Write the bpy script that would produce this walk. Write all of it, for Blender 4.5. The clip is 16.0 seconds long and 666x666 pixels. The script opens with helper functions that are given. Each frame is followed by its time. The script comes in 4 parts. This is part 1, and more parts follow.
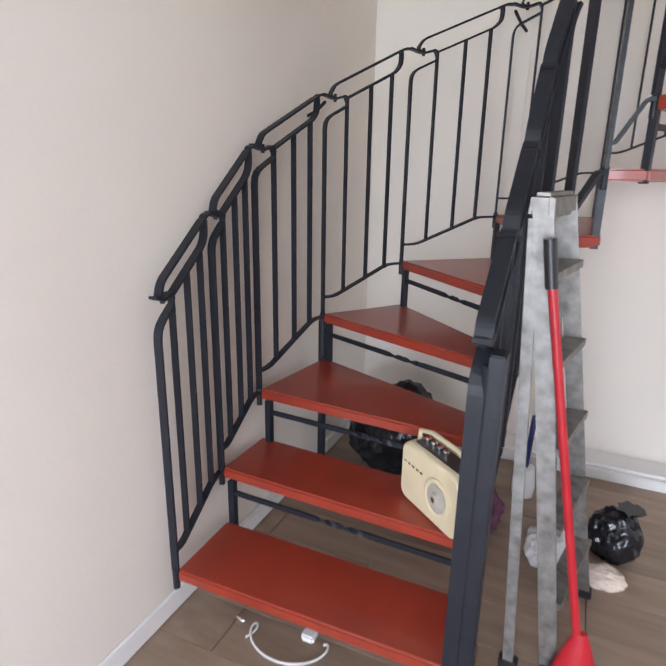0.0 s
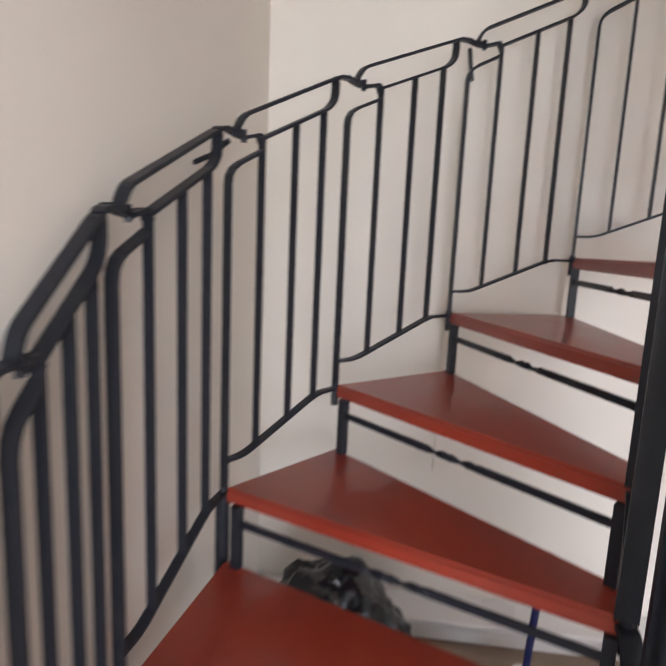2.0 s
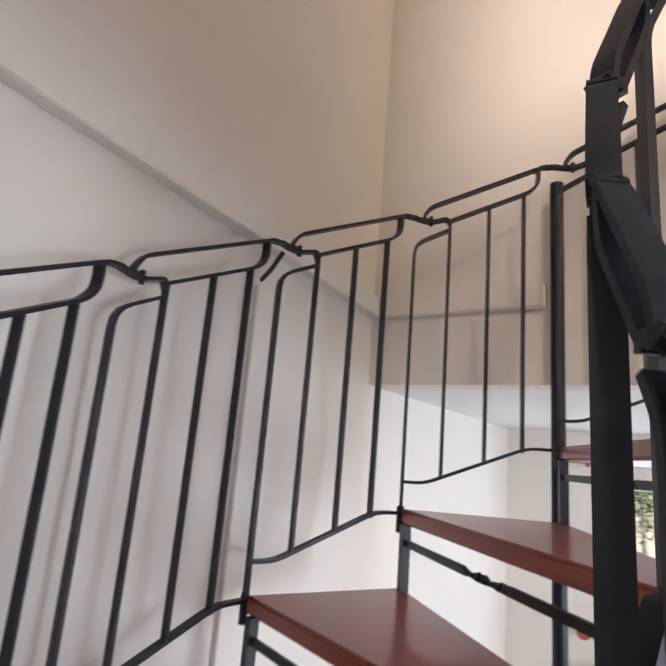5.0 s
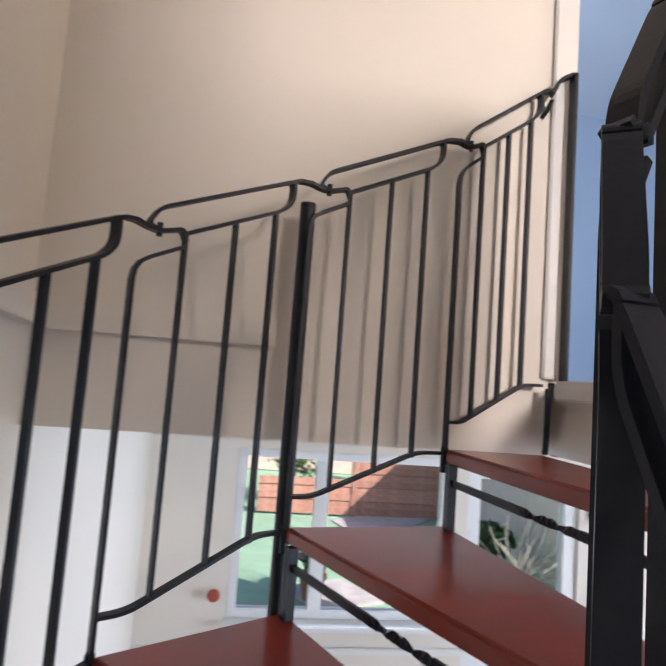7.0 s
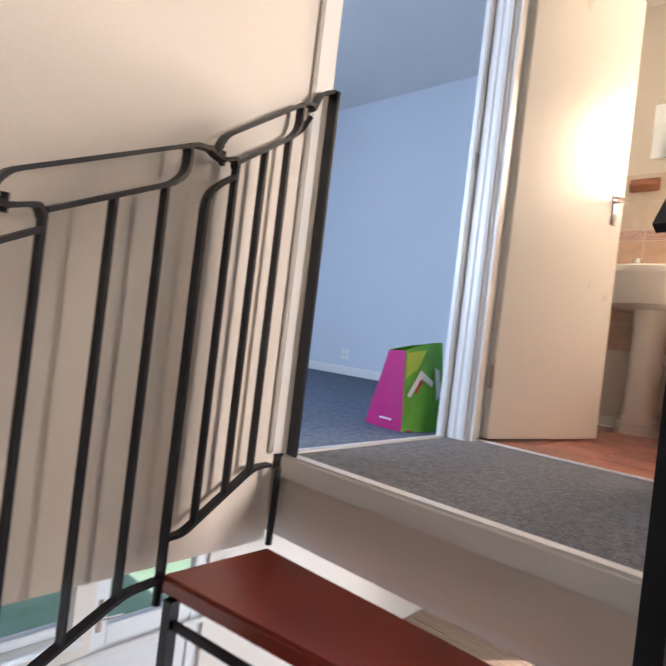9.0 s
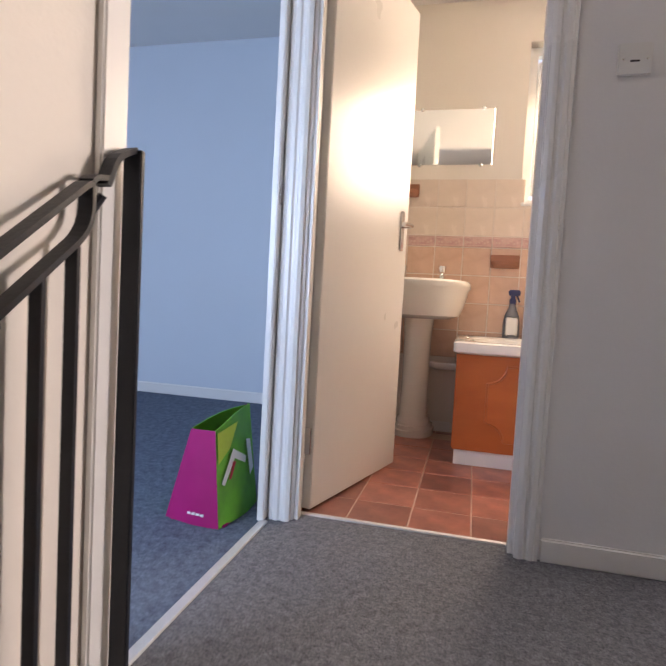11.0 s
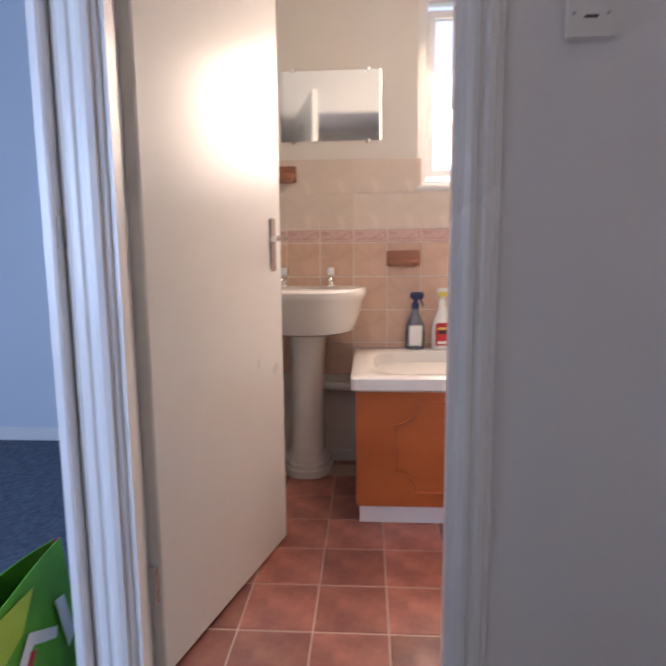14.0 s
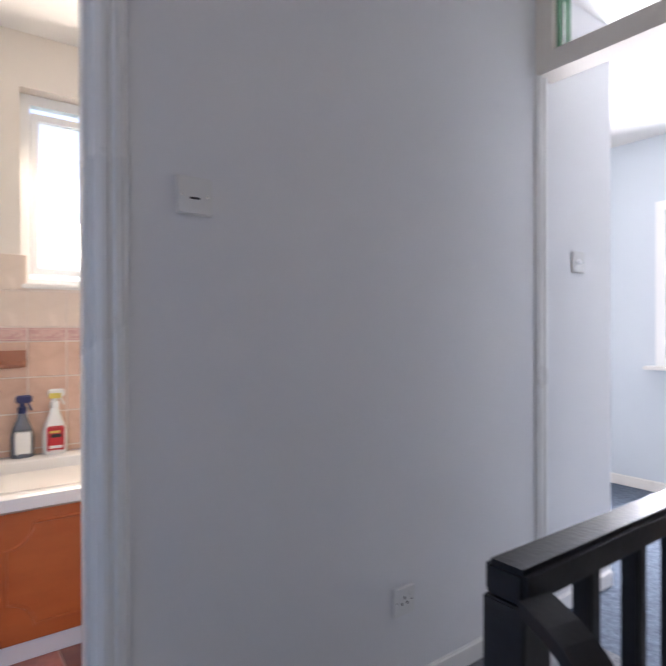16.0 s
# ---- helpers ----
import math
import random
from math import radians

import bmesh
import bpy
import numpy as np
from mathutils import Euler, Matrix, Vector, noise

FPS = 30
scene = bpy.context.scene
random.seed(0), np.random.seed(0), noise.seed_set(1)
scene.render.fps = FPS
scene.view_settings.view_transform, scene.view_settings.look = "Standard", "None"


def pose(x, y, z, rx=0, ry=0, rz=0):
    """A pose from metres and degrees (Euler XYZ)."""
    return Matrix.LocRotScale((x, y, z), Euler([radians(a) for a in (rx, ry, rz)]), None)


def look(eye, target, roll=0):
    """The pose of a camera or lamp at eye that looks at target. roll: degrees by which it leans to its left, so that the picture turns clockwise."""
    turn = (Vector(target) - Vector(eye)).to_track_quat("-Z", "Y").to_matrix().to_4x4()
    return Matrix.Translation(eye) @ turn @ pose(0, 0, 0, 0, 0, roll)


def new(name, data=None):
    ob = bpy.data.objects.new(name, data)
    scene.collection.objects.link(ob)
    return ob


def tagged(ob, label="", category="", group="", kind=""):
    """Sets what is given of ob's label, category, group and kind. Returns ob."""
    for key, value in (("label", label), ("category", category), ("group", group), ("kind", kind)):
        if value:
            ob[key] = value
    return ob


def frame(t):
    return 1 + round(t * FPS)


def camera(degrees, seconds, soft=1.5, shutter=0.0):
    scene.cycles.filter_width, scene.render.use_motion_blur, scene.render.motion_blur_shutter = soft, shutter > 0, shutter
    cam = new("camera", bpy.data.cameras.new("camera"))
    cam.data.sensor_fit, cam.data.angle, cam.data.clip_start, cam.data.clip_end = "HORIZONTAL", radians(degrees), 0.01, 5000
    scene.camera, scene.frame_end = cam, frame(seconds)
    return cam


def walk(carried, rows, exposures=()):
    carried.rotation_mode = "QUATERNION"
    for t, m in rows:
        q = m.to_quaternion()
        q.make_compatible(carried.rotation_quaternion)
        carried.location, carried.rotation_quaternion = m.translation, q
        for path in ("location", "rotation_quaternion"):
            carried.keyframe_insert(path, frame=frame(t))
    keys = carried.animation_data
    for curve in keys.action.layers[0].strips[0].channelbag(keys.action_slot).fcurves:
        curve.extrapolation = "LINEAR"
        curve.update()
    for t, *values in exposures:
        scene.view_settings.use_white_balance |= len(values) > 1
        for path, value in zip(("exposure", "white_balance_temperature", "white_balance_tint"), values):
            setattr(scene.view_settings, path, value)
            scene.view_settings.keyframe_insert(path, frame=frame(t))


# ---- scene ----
cam = camera(62.7, 16.0, soft=1.6, shutter=0.5)
PATH = [
    (0, (1.759, 0.506, 1.448), (0.977, 2.256, 0.879), 1.0),
    (0.5, (1.618, 0.712, 1.461), (0.86, 2.479, 0.91), 1.2),
    (1, (1.379, 0.894, 1.458), (0.745, 2.721, 0.948), 1.2),
    (1.5, (1.243, 1.049, 1.489), (0.758, 2.937, 1.042), 1.4),
    (2, (1.165, 1.323, 1.483), (0.956, 3.285, 1.159), 2.6),
    (2.5, (1.167, 1.571, 1.522), (1.255, 3.566, 1.408), 3.6),
    (3, (1.123, 1.787, 1.571), (1.61, 3.725, 1.664), 5.2),
    (3.5, (1.066, 2.001, 1.724), (1.88, 3.802, 2.03), 5.8),
    (4, (1.079, 2.132, 1.831), (2.202, 3.733, 2.249), 6.2),
    (6.5, (1.328, 2.792, 2.363), (3.313, 2.878, 2.592), 3.9),
    (7, (1.434, 2.843, 2.471), (3.409, 2.582, 2.652), 4.3),
    (7.5, (1.558, 2.957, 2.525), (3.445, 2.307, 2.657), 4.9),
    (8, (1.646, 2.988, 2.66), (3.385, 2.004, 2.746), 5.8),
    (8.5, (1.803, 2.979, 2.71), (3.365, 1.73, 2.762), 6.3),
    (9, (1.936, 2.949, 2.848), (3.286, 1.474, 2.858), 6.8),
    (9.5, (2.083, 2.927, 2.879), (3.184, 1.258, 2.862), 6.9),
    (10, (2.215, 2.919, 3.026), (3.04, 1.098, 2.975), 6.7),
    (12.5, (2.451, 2.448, 3.339), (2.779, 0.488, 3.109), -0.0),
    (13, (2.442, 2.385, 3.362), (2.852, 0.445, 3.094), -0.9),
    (13.5, (2.418, 2.234, 3.391), (2.758, 0.284, 3.105), -1.0),
    (14, (2.398, 2.156, 3.515), (2.52, 0.178, 3.245), -0.5),
    (14.5, (2.42, 2.174, 3.548), (2.215, 0.192, 3.372), 0.1),
    (15, (2.486, 2.222, 3.596), (1.915, 0.307, 3.515), 0.2),
    (15.5, (2.47, 2.263, 3.613), (1.583, 0.471, 3.594), -0.2),
    (15.8, (2.491, 2.275, 3.631), (1.412, 0.591, 3.621), 0.0),
    (16, (2.491, 2.289, 3.632), (1.302, 0.68, 3.623), -0.2),
]
walk(cam, [(t, look(eye, target, roll)) for t, eye, target, roll in PATH],
     [(0.0, 0.88, 6900, 22), (1.5, 0.90, 7300, 23), (4.0, 0.95, 7000, 23), (6.5, 0.72, 6300, 20), (8.0, 0.70, 6400, 20), (10.0, 0.62, 6700, 21), (12.5, 0.12, 6000, 27), (14.5, 0.15, 5800, 25), (15.5, 0.40, 5400, 20), (16.0, 0.32, 5500, 19)])

# ---------------------------------------------------------------- light
world = bpy.data.worlds.new("sky")
world.use_nodes = True
scene.world = world
wn = world.node_tree
sky = wn.nodes.new("ShaderNodeTexSky")
sky.sky_type = 'NISHITA'
sky.sun_disc = False
sky.sun_elevation = radians(35)
sky.sun_rotation = radians(215)
wn.nodes["Background"].inputs["Strength"].default_value = 0.15
wn.links.new(sky.outputs["Color"], wn.nodes["Background"].inputs["Color"])
sun = new("sun", bpy.data.lights.new("sun", 'SUN'))
sun.data.energy, sun.data.angle, sun.data.color = 5.0, radians(0.6), (1.0, 0.94, 0.85)
sun.matrix_world = look((0, 0, 0), (0.45, 0.62, -0.62))


def window_light(name, x, y, z, target, w, h, power, colour):
    lamp = new(name, bpy.data.lights.new(name, 'AREA'))
    lamp.data.shape, lamp.data.size, lamp.data.size_y = 'RECTANGLE', w, h
    lamp.data.energy, lamp.data.color = power, colour
    lamp.matrix_world = look((x, y, z), target)
    return lamp


DAY = (0.80, 0.90, 1.0)
# added area lamp for bluish light downstairs; its south window is unseen, assumed
window_light("south_assumed_daylight", 2.0, -2.40, 1.15, (0.2, 4, 0.7), 2.0, 2.0, 105, (0.68, 0.84, 1.0))
window_light("garden_window_daylight", 4.93, 2.2, 1.5, (0, 2.2, 1.3), 1.3, 0.95, 7, (0.68, 0.84, 1.0))
window_light("bathroom_daylight", 1.84, -0.50, 4.25, (2.2, 1.7, 3.6), 0.55, 0.6, 26, (1.0, 0.81, 0.54))
# added lamp for the blue bedroom light, at an unseen, assumed north window
window_light("bedroom_assumed_daylight", 4.05, 3.38, 3.75, (4.0, -2.0, 1.9), 1.4, 1.1, 48, (0.58, 0.77, 1.0))
window_light("front_room_daylight", -1.42, 0.90, 3.72, (3, 3.0, 3.85), 0.55, 0.65, 100, (1.0, 0.92, 0.80))


# ---------------------------------------------------------------- materials
def mat(name, base, rough=0.6, metal=0.0, vary=0.06, size=6.0, bump=0.0, bsize=150.0, tint=None, spec=0.5, stretch=(1, 1, 1), each=0.0, coat=0.0):
    m = bpy.data.materials.new(name)
    m.use_nodes = True
    t = m.node_tree
    b = t.nodes["Principled BSDF"]
    b.inputs["Roughness"].default_value, b.inputs["Metallic"].default_value = rough, metal
    b.inputs["Specular IOR Level"].default_value = spec
    b.inputs["Coat Weight"].default_value = coat
    co = t.nodes.new("ShaderNodeTexCoord")
    mp = t.nodes.new("ShaderNodeMapping")
    mp.inputs["Scale"].default_value = stretch
    t.links.new(co.outputs["Object"], mp.inputs["Vector"])
    big = t.nodes.new("ShaderNodeTexNoise")
    big.inputs["Scale"].default_value, big.inputs["Detail"].default_value = size, 6
    small = t.nodes.new("ShaderNodeTexNoise")
    small.inputs["Scale"].default_value, small.inputs["Detail"].default_value = bsize, 3
    for nz in (big, small):
        t.links.new(mp.outputs["Vector"], nz.inputs["Vector"])
    ramp = t.nodes.new("ShaderNodeValToRGB")
    other = tint or tuple(c * (1 - 3 * vary) for c in base)
    ramp.color_ramp.elements[0].color = (*other, 1)
    ramp.color_ramp.elements[1].color = (*base, 1)
    ramp.color_ramp.elements[0].position, ramp.color_ramp.elements[1].position = 0.3, 0.65
    t.links.new(big.outputs["Fac"], ramp.inputs["Fac"])
    out = ramp.outputs["Color"]
    mixs = t.nodes.new("ShaderNodeHueSaturation")
    mr = t.nodes.new("ShaderNodeMapRange")
    mr.inputs["To Min"].default_value, mr.inputs["To Max"].default_value = 1 - vary, 1 + vary
    t.links.new(small.outputs["Fac"], mr.inputs["Value"])
    t.links.new(mr.outputs["Result"], mixs.inputs["Value"])
    t.links.new(out, mixs.inputs["Color"])
    out = mixs.outputs["Color"]
    if each:
        info = t.nodes.new("ShaderNodeObjectInfo")
        hs = t.nodes.new("ShaderNodeHueSaturation")
        r = t.nodes.new("ShaderNodeMapRange")
        r.inputs["To Min"].default_value, r.inputs["To Max"].default_value = 1 - each, 1 + each
        t.links.new(info.outputs["Random"], r.inputs["Value"])
        t.links.new(r.outputs["Result"], hs.inputs["Value"])
        t.links.new(out, hs.inputs["Color"])
        out = hs.outputs["Color"]
    t.links.new(out, b.inputs["Base Color"])
    if bump:
        bp = t.nodes.new("ShaderNodeBump")
        bp.inputs["Strength"].default_value, bp.inputs["Distance"].default_value = bump, 0.004
        t.links.new(small.outputs["Fac"], bp.inputs["Height"])
        t.links.new(bp.outputs["Normal"], b.inputs["Normal"])
    rr = t.nodes.new("ShaderNodeMapRange")
    rr.inputs["To Min"].default_value, rr.inputs["To Max"].default_value = max(rough - 0.08, 0.02), min(rough + 0.08, 1)
    t.links.new(big.outputs["Fac"], rr.inputs["Value"])
    t.links.new(rr.outputs["Result"], b.inputs["Roughness"])
    return m


M_WALL = mat("wall_paint", (0.80, 0.75, 0.675), 0.75, vary=0.012, size=1.3, bump=0.12, bsize=90, tint=(0.77, 0.71, 0.645), spec=0.25)
M_LANDING = mat("pale_grey_paint", (0.78, 0.785, 0.80), 0.7, vary=0.012, size=1.3, bump=0.12, bsize=90, tint=(0.75, 0.755, 0.775), spec=0.3)
M_CEIL = mat("ceiling_paint", (0.82, 0.81, 0.79), 0.85, vary=0.012, size=2, bump=0.1, bsize=90, spec=0.2)
M_GLOSS = mat("white_gloss_paint", (0.80, 0.79, 0.77), 0.30, vary=0.006, size=2.5, bump=0.02, bsize=25, tint=(0.794, 0.783, 0.763))
M_UPVC = mat("white_upvc", (0.82, 0.83, 0.84), 0.3, vary=0.01, size=4)
M_LAM = mat("laminate", (0.34, 0.245, 0.18), 0.42, vary=0.07, size=3.5, bump=0.08, bsize=60, tint=(0.24, 0.165, 0.115), stretch=(0.6, 5, 1), each=0.10)
M_TREAD = mat("red_stained_wood", (0.33, 0.040, 0.020), 0.33, vary=0.05, size=4, bump=0.05, bsize=60, tint=(0.27, 0.032, 0.018), stretch=(2, 1, 1), coat=0.25)
M_IRON = mat("black_painted_iron", (0.011, 0.0135, 0.020), 0.45, vary=0.1, size=20, bump=0.15, bsize=120, tint=(0.015, 0.017, 0.024), spec=0.35)
M_CARPET = mat("grey_carpet", (0.205, 0.21, 0.225), 0.95, vary=0.75, size=70, bump=1.0, bsize=150, tint=(0.12, 0.122, 0.135), spec=0.1)
M_BLUECARPET = mat("blue_grey_carpet", (0.15, 0.18, 0.23), 0.95, vary=0.60, size=40, bump=1.0, bsize=130, tint=(0.09, 0.11, 0.15), spec=0.1)
M_BLUE = mat("pale_blue_paint", (0.62, 0.68, 0.745), 0.8, vary=0.012, size=1.5, bump=0.1, bsize=90, spec=0.2)
M_WTILE = mat("peach_tile", (0.72, 0.50, 0.38), 0.22, vary=0.03, size=14, bump=0.04, bsize=40, tint=(0.63, 0.41, 0.30), each=0.04)
M_WTILE2 = mat("cream_tile", (0.76, 0.64, 0.54), 0.25, vary=0.02, size=14, bump=0.04, bsize=40, tint=(0.72, 0.60, 0.50), each=0.02)
M_BORDER = mat("border_tile", (0.56, 0.33, 0.30), 0.3, vary=0.08, size=30, tint=(0.70, 0.48, 0.42))
M_RELIEF = mat("border_relief", (0.72, 0.52, 0.45), 0.35, vary=0.06, size=40)
M_GROUT = mat("grout", (0.78, 0.68, 0.60), 0.85, vary=0.04, size=20)
M_FTILE = mat("terracotta_tile", (0.46, 0.18, 0.125), 0.32, vary=0.12, size=9, bump=0.06, bsize=50, tint=(0.22, 0.075, 0.062), each=0.42)
M_FGROUT = mat("floor_grout", (0.58, 0.42, 0.34), 0.7, vary=0.06, size=20)
M_CERAMIC = mat("white_ceramic", (0.83, 0.80, 0.76), 0.10, vary=0.008, size=3)
M_PANEL = mat("orange_wood_panel", (0.47, 0.125, 0.032), 0.32, vary=0.03, size=5, bump=0.05, bsize=50, tint=(0.41, 0.102, 0.026), stretch=(1, 1, 3))
M_CHROME = mat("chrome", (0.8, 0.8, 0.8), 0.12, 1.0, vary=0.01)
M_STEEL = mat("worn_aluminium", (0.30, 0.29, 0.275), 0.52, 0.8, vary=0.12, size=26, bump=0.1, bsize=100, tint=(0.15, 0.14, 0.13))
M_STRIP = mat("bright_aluminium", (0.74, 0.74, 0.73), 0.5, 0.6, vary=0.03, size=30)
M_MIRROR = mat("mirror_silver", (0.9, 0.92, 0.92), 0.02, 1.0, vary=0.0)
M_CREAM = mat("cream_plastic", (0.72, 0.62, 0.42), 0.32, vary=0.03, size=10)
M_BLACK = mat("black_plastic", (0.02, 0.02, 0.022), 0.35, vary=0.05)
M_BIN = mat("black_polythene", (0.012, 0.013, 0.016), 0.22, vary=0.08, size=20, bump=0.3, bsize=25)
M_RED = mat("red_paint", (0.50, 0.02, 0.03), 0.32, vary=0.04, size=15)
M_BRICKRED = mat("varnished_red_wood", (0.42, 0.09, 0.05), 0.35, vary=0.05)
M_PINK = mat("magenta_bag", (0.42, 0.008, 0.145), 0.5, vary=0.05, size=9, bump=0.1, bsize=30)
M_GREEN = mat("green_bag", (0.14, 0.50, 0.03), 0.5, vary=0.12, size=9, bump=0.1, bsize=30)
M_LIME = mat("lime_bag_print", (0.45, 0.62, 0.05), 0.5, vary=0.06)
M_WHITE = mat("white_print", (0.82, 0.82, 0.8), 0.5, vary=0.02)
M_PLATE = mat("white_plastic", (0.80, 0.80, 0.79), 0.25, vary=0.01)
M_SOAP = mat("brown_soap_dish", (0.40, 0.17, 0.10), 0.22, vary=0.05)
M_CLEARGREY = mat("smoky_plastic", (0.16, 0.17, 0.20), 0.15, vary=0.04)
M_NAVY = mat("navy_plastic", (0.02, 0.03, 0.13), 0.35, vary=0.05)
M_YELLOW = mat("yellow_plastic", (0.75, 0.62, 0.12), 0.4, vary=0.04)
M_DIAL = mat("grey_dial", (0.45, 0.42, 0.36), 0.35, vary=0.06, size=30)
M_GRASS = mat("grass", (0.26, 0.41, 0.29), 0.9, vary=0.22, size=3, bump=0.8, bsize=60, tint=(0.20, 0.34, 0.21))
M_FENCE = mat("fence_wood", (0.48, 0.25, 0.18), 0.8, vary=0.12, size=9, bump=0.3, bsize=50, tint=(0.36, 0.17, 0.12), each=0.15)
M_RENDER = mat("cream_render", (0.62, 0.53, 0.44), 0.9, vary=0.05, size=5, bump=0.4, bsize=60)
M_PAVE = mat("paving", (0.45, 0.42, 0.40), 0.85, vary=0.08, size=6, bump=0.3, bsize=40)
M_LEAF = mat("leaves", (0.07, 0.12, 0.03), 0.7, vary=0.2, size=3, tint=(0.04, 0.07, 0.02))
M_TWIG = mat("grey_twigs", (0.45, 0.42, 0.36), 0.8, vary=0.1)
M_POT = mat("terracotta_pot", (0.35, 0.14, 0.08), 0.8, vary=0.1)
M_GREENTAPE = mat("green_frame_paint", (0.10, 0.28, 0.14), 0.5, vary=0.05)
M_RAG = mat("patterned_cloth", (0.20, 0.06, 0.12), 0.9, vary=0.3, size=25, tint=(0.03, 0.02, 0.04))


def glass_mat(name, rough, colour=(1, 1, 1)):
    m = bpy.data.materials.new(name)
    m.use_nodes = True
    b = m.node_tree.nodes["Principled BSDF"]
    b.inputs["Transmission Weight"].default_value = 1.0
    b.inputs["Roughness"].default_value = rough
    b.inputs["IOR"].default_value = 1.1 if rough < 0.2 else 1.3
    b.inputs["Base Color"].default_value = (*colour, 1)
    return m


M_GLASS = glass_mat("clear_glass", 0.0)
M_FROST = glass_mat("frosted_glass", 0.95)


# ---------------------------------------------------------------- mesh helpers
def box(bm, x0, x1, y0, y1, z0, z1, m=None):
    vs = [bm.verts.new(v) for v in ((x0, y0, z0), (x1, y0, z0), (x1, y1, z0), (x0, y1, z0), (x0, y0, z1), (x1, y0, z1), (x1, y1, z1), (x0, y1, z1))]
    if m is not None:
        for v in vs:
            v.co = m @ v.co
    for f in ((3, 2, 1, 0), (4, 5, 6, 7), (0, 1, 5, 4), (1, 2, 6, 5), (2, 3, 7, 6), (3, 0, 4, 7)):
        bm.faces.new([vs[i] for i in f])
    return vs


def bevel(bm, w=0.003, seg=2):
    bmesh.ops.bevel(bm, geom=bm.edges[:], offset=w, segments=seg, affect='EDGES', clamp_overlap=True)
    return bm


def bbox(x0, x1, y0, y1, z0, z1, w=0.003, seg=2, m=None):
    bm = bmesh.new()
    box(bm, x0, x1, y0, y1, z0, z1, m)
    return bevel(bm, w, seg) if w else bm


def prism(bm, pts, z0, z1):
    lo = [bm.verts.new((p[0], p[1], z0)) for p in pts]
    hi = [bm.verts.new((p[0], p[1], z1)) for p in pts]
    n = len(pts)
    bm.faces.new(lo[::-1])
    bm.faces.new(hi)
    for i in range(n):
        bm.faces.new((lo[i], lo[(i + 1) % n], hi[(i + 1) % n], hi[i]))


def rings(bm, loops, caps=True, closed=True):
    """Skin a list of point loops into a tube."""
    rows = [[bm.verts.new(p) for p in loop] for loop in loops]
    n = len(rows[0])
    for a, b in zip(rows, rows[1:]):
        for i in range(n if closed else n - 1):
            bm.faces.new((a[i], a[(i + 1) % n], b[(i + 1) % n], b[i]))
    if caps:
        bm.faces.new(rows[0][::-1])
        bm.faces.new(rows[-1])


def lathe(bm, profile, cx, cy, cz=0, n=24, sx=1.0, sy=1.0):
    rings(bm, [[(cx + r * sx * math.cos(2 * math.pi * k / n), cy + r * sy * math.sin(2 * math.pi * k / n), cz + z) for k in range(n)] for r, z in profile])


def tube(bm, pts, r, n=8):
    pts = [Vector(p) for p in pts]
    loops = []
    for i, p in enumerate(pts):
        d = (pts[min(i + 1, len(pts) - 1)] - pts[max(i - 1, 0)]).normalized()
        a = d.orthogonal().normalized() if i == 0 else (loops_a - d * loops_a.dot(d)).normalized()
        loops_a = a
        b = d.cross(a)
        loops.append([p + r * (math.cos(2 * math.pi * k / n) * a + math.sin(2 * math.pi * k / n) * b) for k in range(n)])
    rings(bm, loops)


def rounded(pts, r=0.02, seg=3):
    """Round the corners of an open 2D line."""
    out = [Vector(pts[0])]
    for a, b, c in zip(pts, pts[1:], pts[2:]):
        a, b, c = Vector(a), Vector(b), Vector(c)
        d0, d1 = (a - b), (c - b)
        k = min(r, d0.length * 0.45, d1.length * 0.45)
        p, q = b + d0.normalized() * k, b + d1.normalized() * k
        for s in range(seg + 1):
            f = s / seg
            out.append(p * (1 - f) ** 2 + b * 2 * f * (1 - f) + q * f * f)
    out.append(Vector(pts[-1]))
    return out


def flat_bar(bm, line, origin, u, n, w, t):
    """A flat bar bent along a line (distance along u, height), w wide across the panel and t thick in it."""
    line = [Vector(p) for p in line]
    loops = []
    for i, p in enumerate(line):
        d0 = (p - line[i - 1]).normalized() if i else (line[1] - p).normalized()
        d1 = (line[i + 1] - p).normalized() if i < len(line) - 1 else d0
        d = (d0 + d1).normalized()
        k = t / 2 / max(d.dot(d0), 0.4)
        s = Vector((-d.y, d.x)) * k
        loop = []
        for side, wide in ((1, 1), (1, -1), (-1, -1), (-1, 1)):
            q = p + side * s
            loop.append(origin + u * q.x + n * (wide * w / 2) + Vector((0, 0, q.y)))
        loops.append(loop)
    rings(bm, loops)


def finish(name, bm, material, smooth=False):
    bmesh.ops.recalc_face_normals(bm, faces=bm.faces[:])
    me = bpy.data.meshes.new(name)
    bm.to_mesh(me)
    bm.free()
    me.materials.append(material)
    if smooth:
        for p in me.polygons:
            p.use_smooth = True
        me.set_sharp_from_angle(angle=radians(40))
    return me


def part(name, bm, material, parent, label="", smooth=False):
    ob = new(name, finish(name, bm, material, smooth))
    ob.parent = parent
    if label:
        ob["label"] = label
    return ob


def solid(name, bm, material, label, category, kind="", group="", smooth=False):
    return tagged(new(name, finish(name, bm, material, smooth)), label, category, group, kind)


def thing(name, label, category, at=(0, 0, 0), group="", kind=""):
    ob = new(name)
    ob.location = at
    ob.empty_display_size = 0.1
    return tagged(ob, label, category, group, kind)


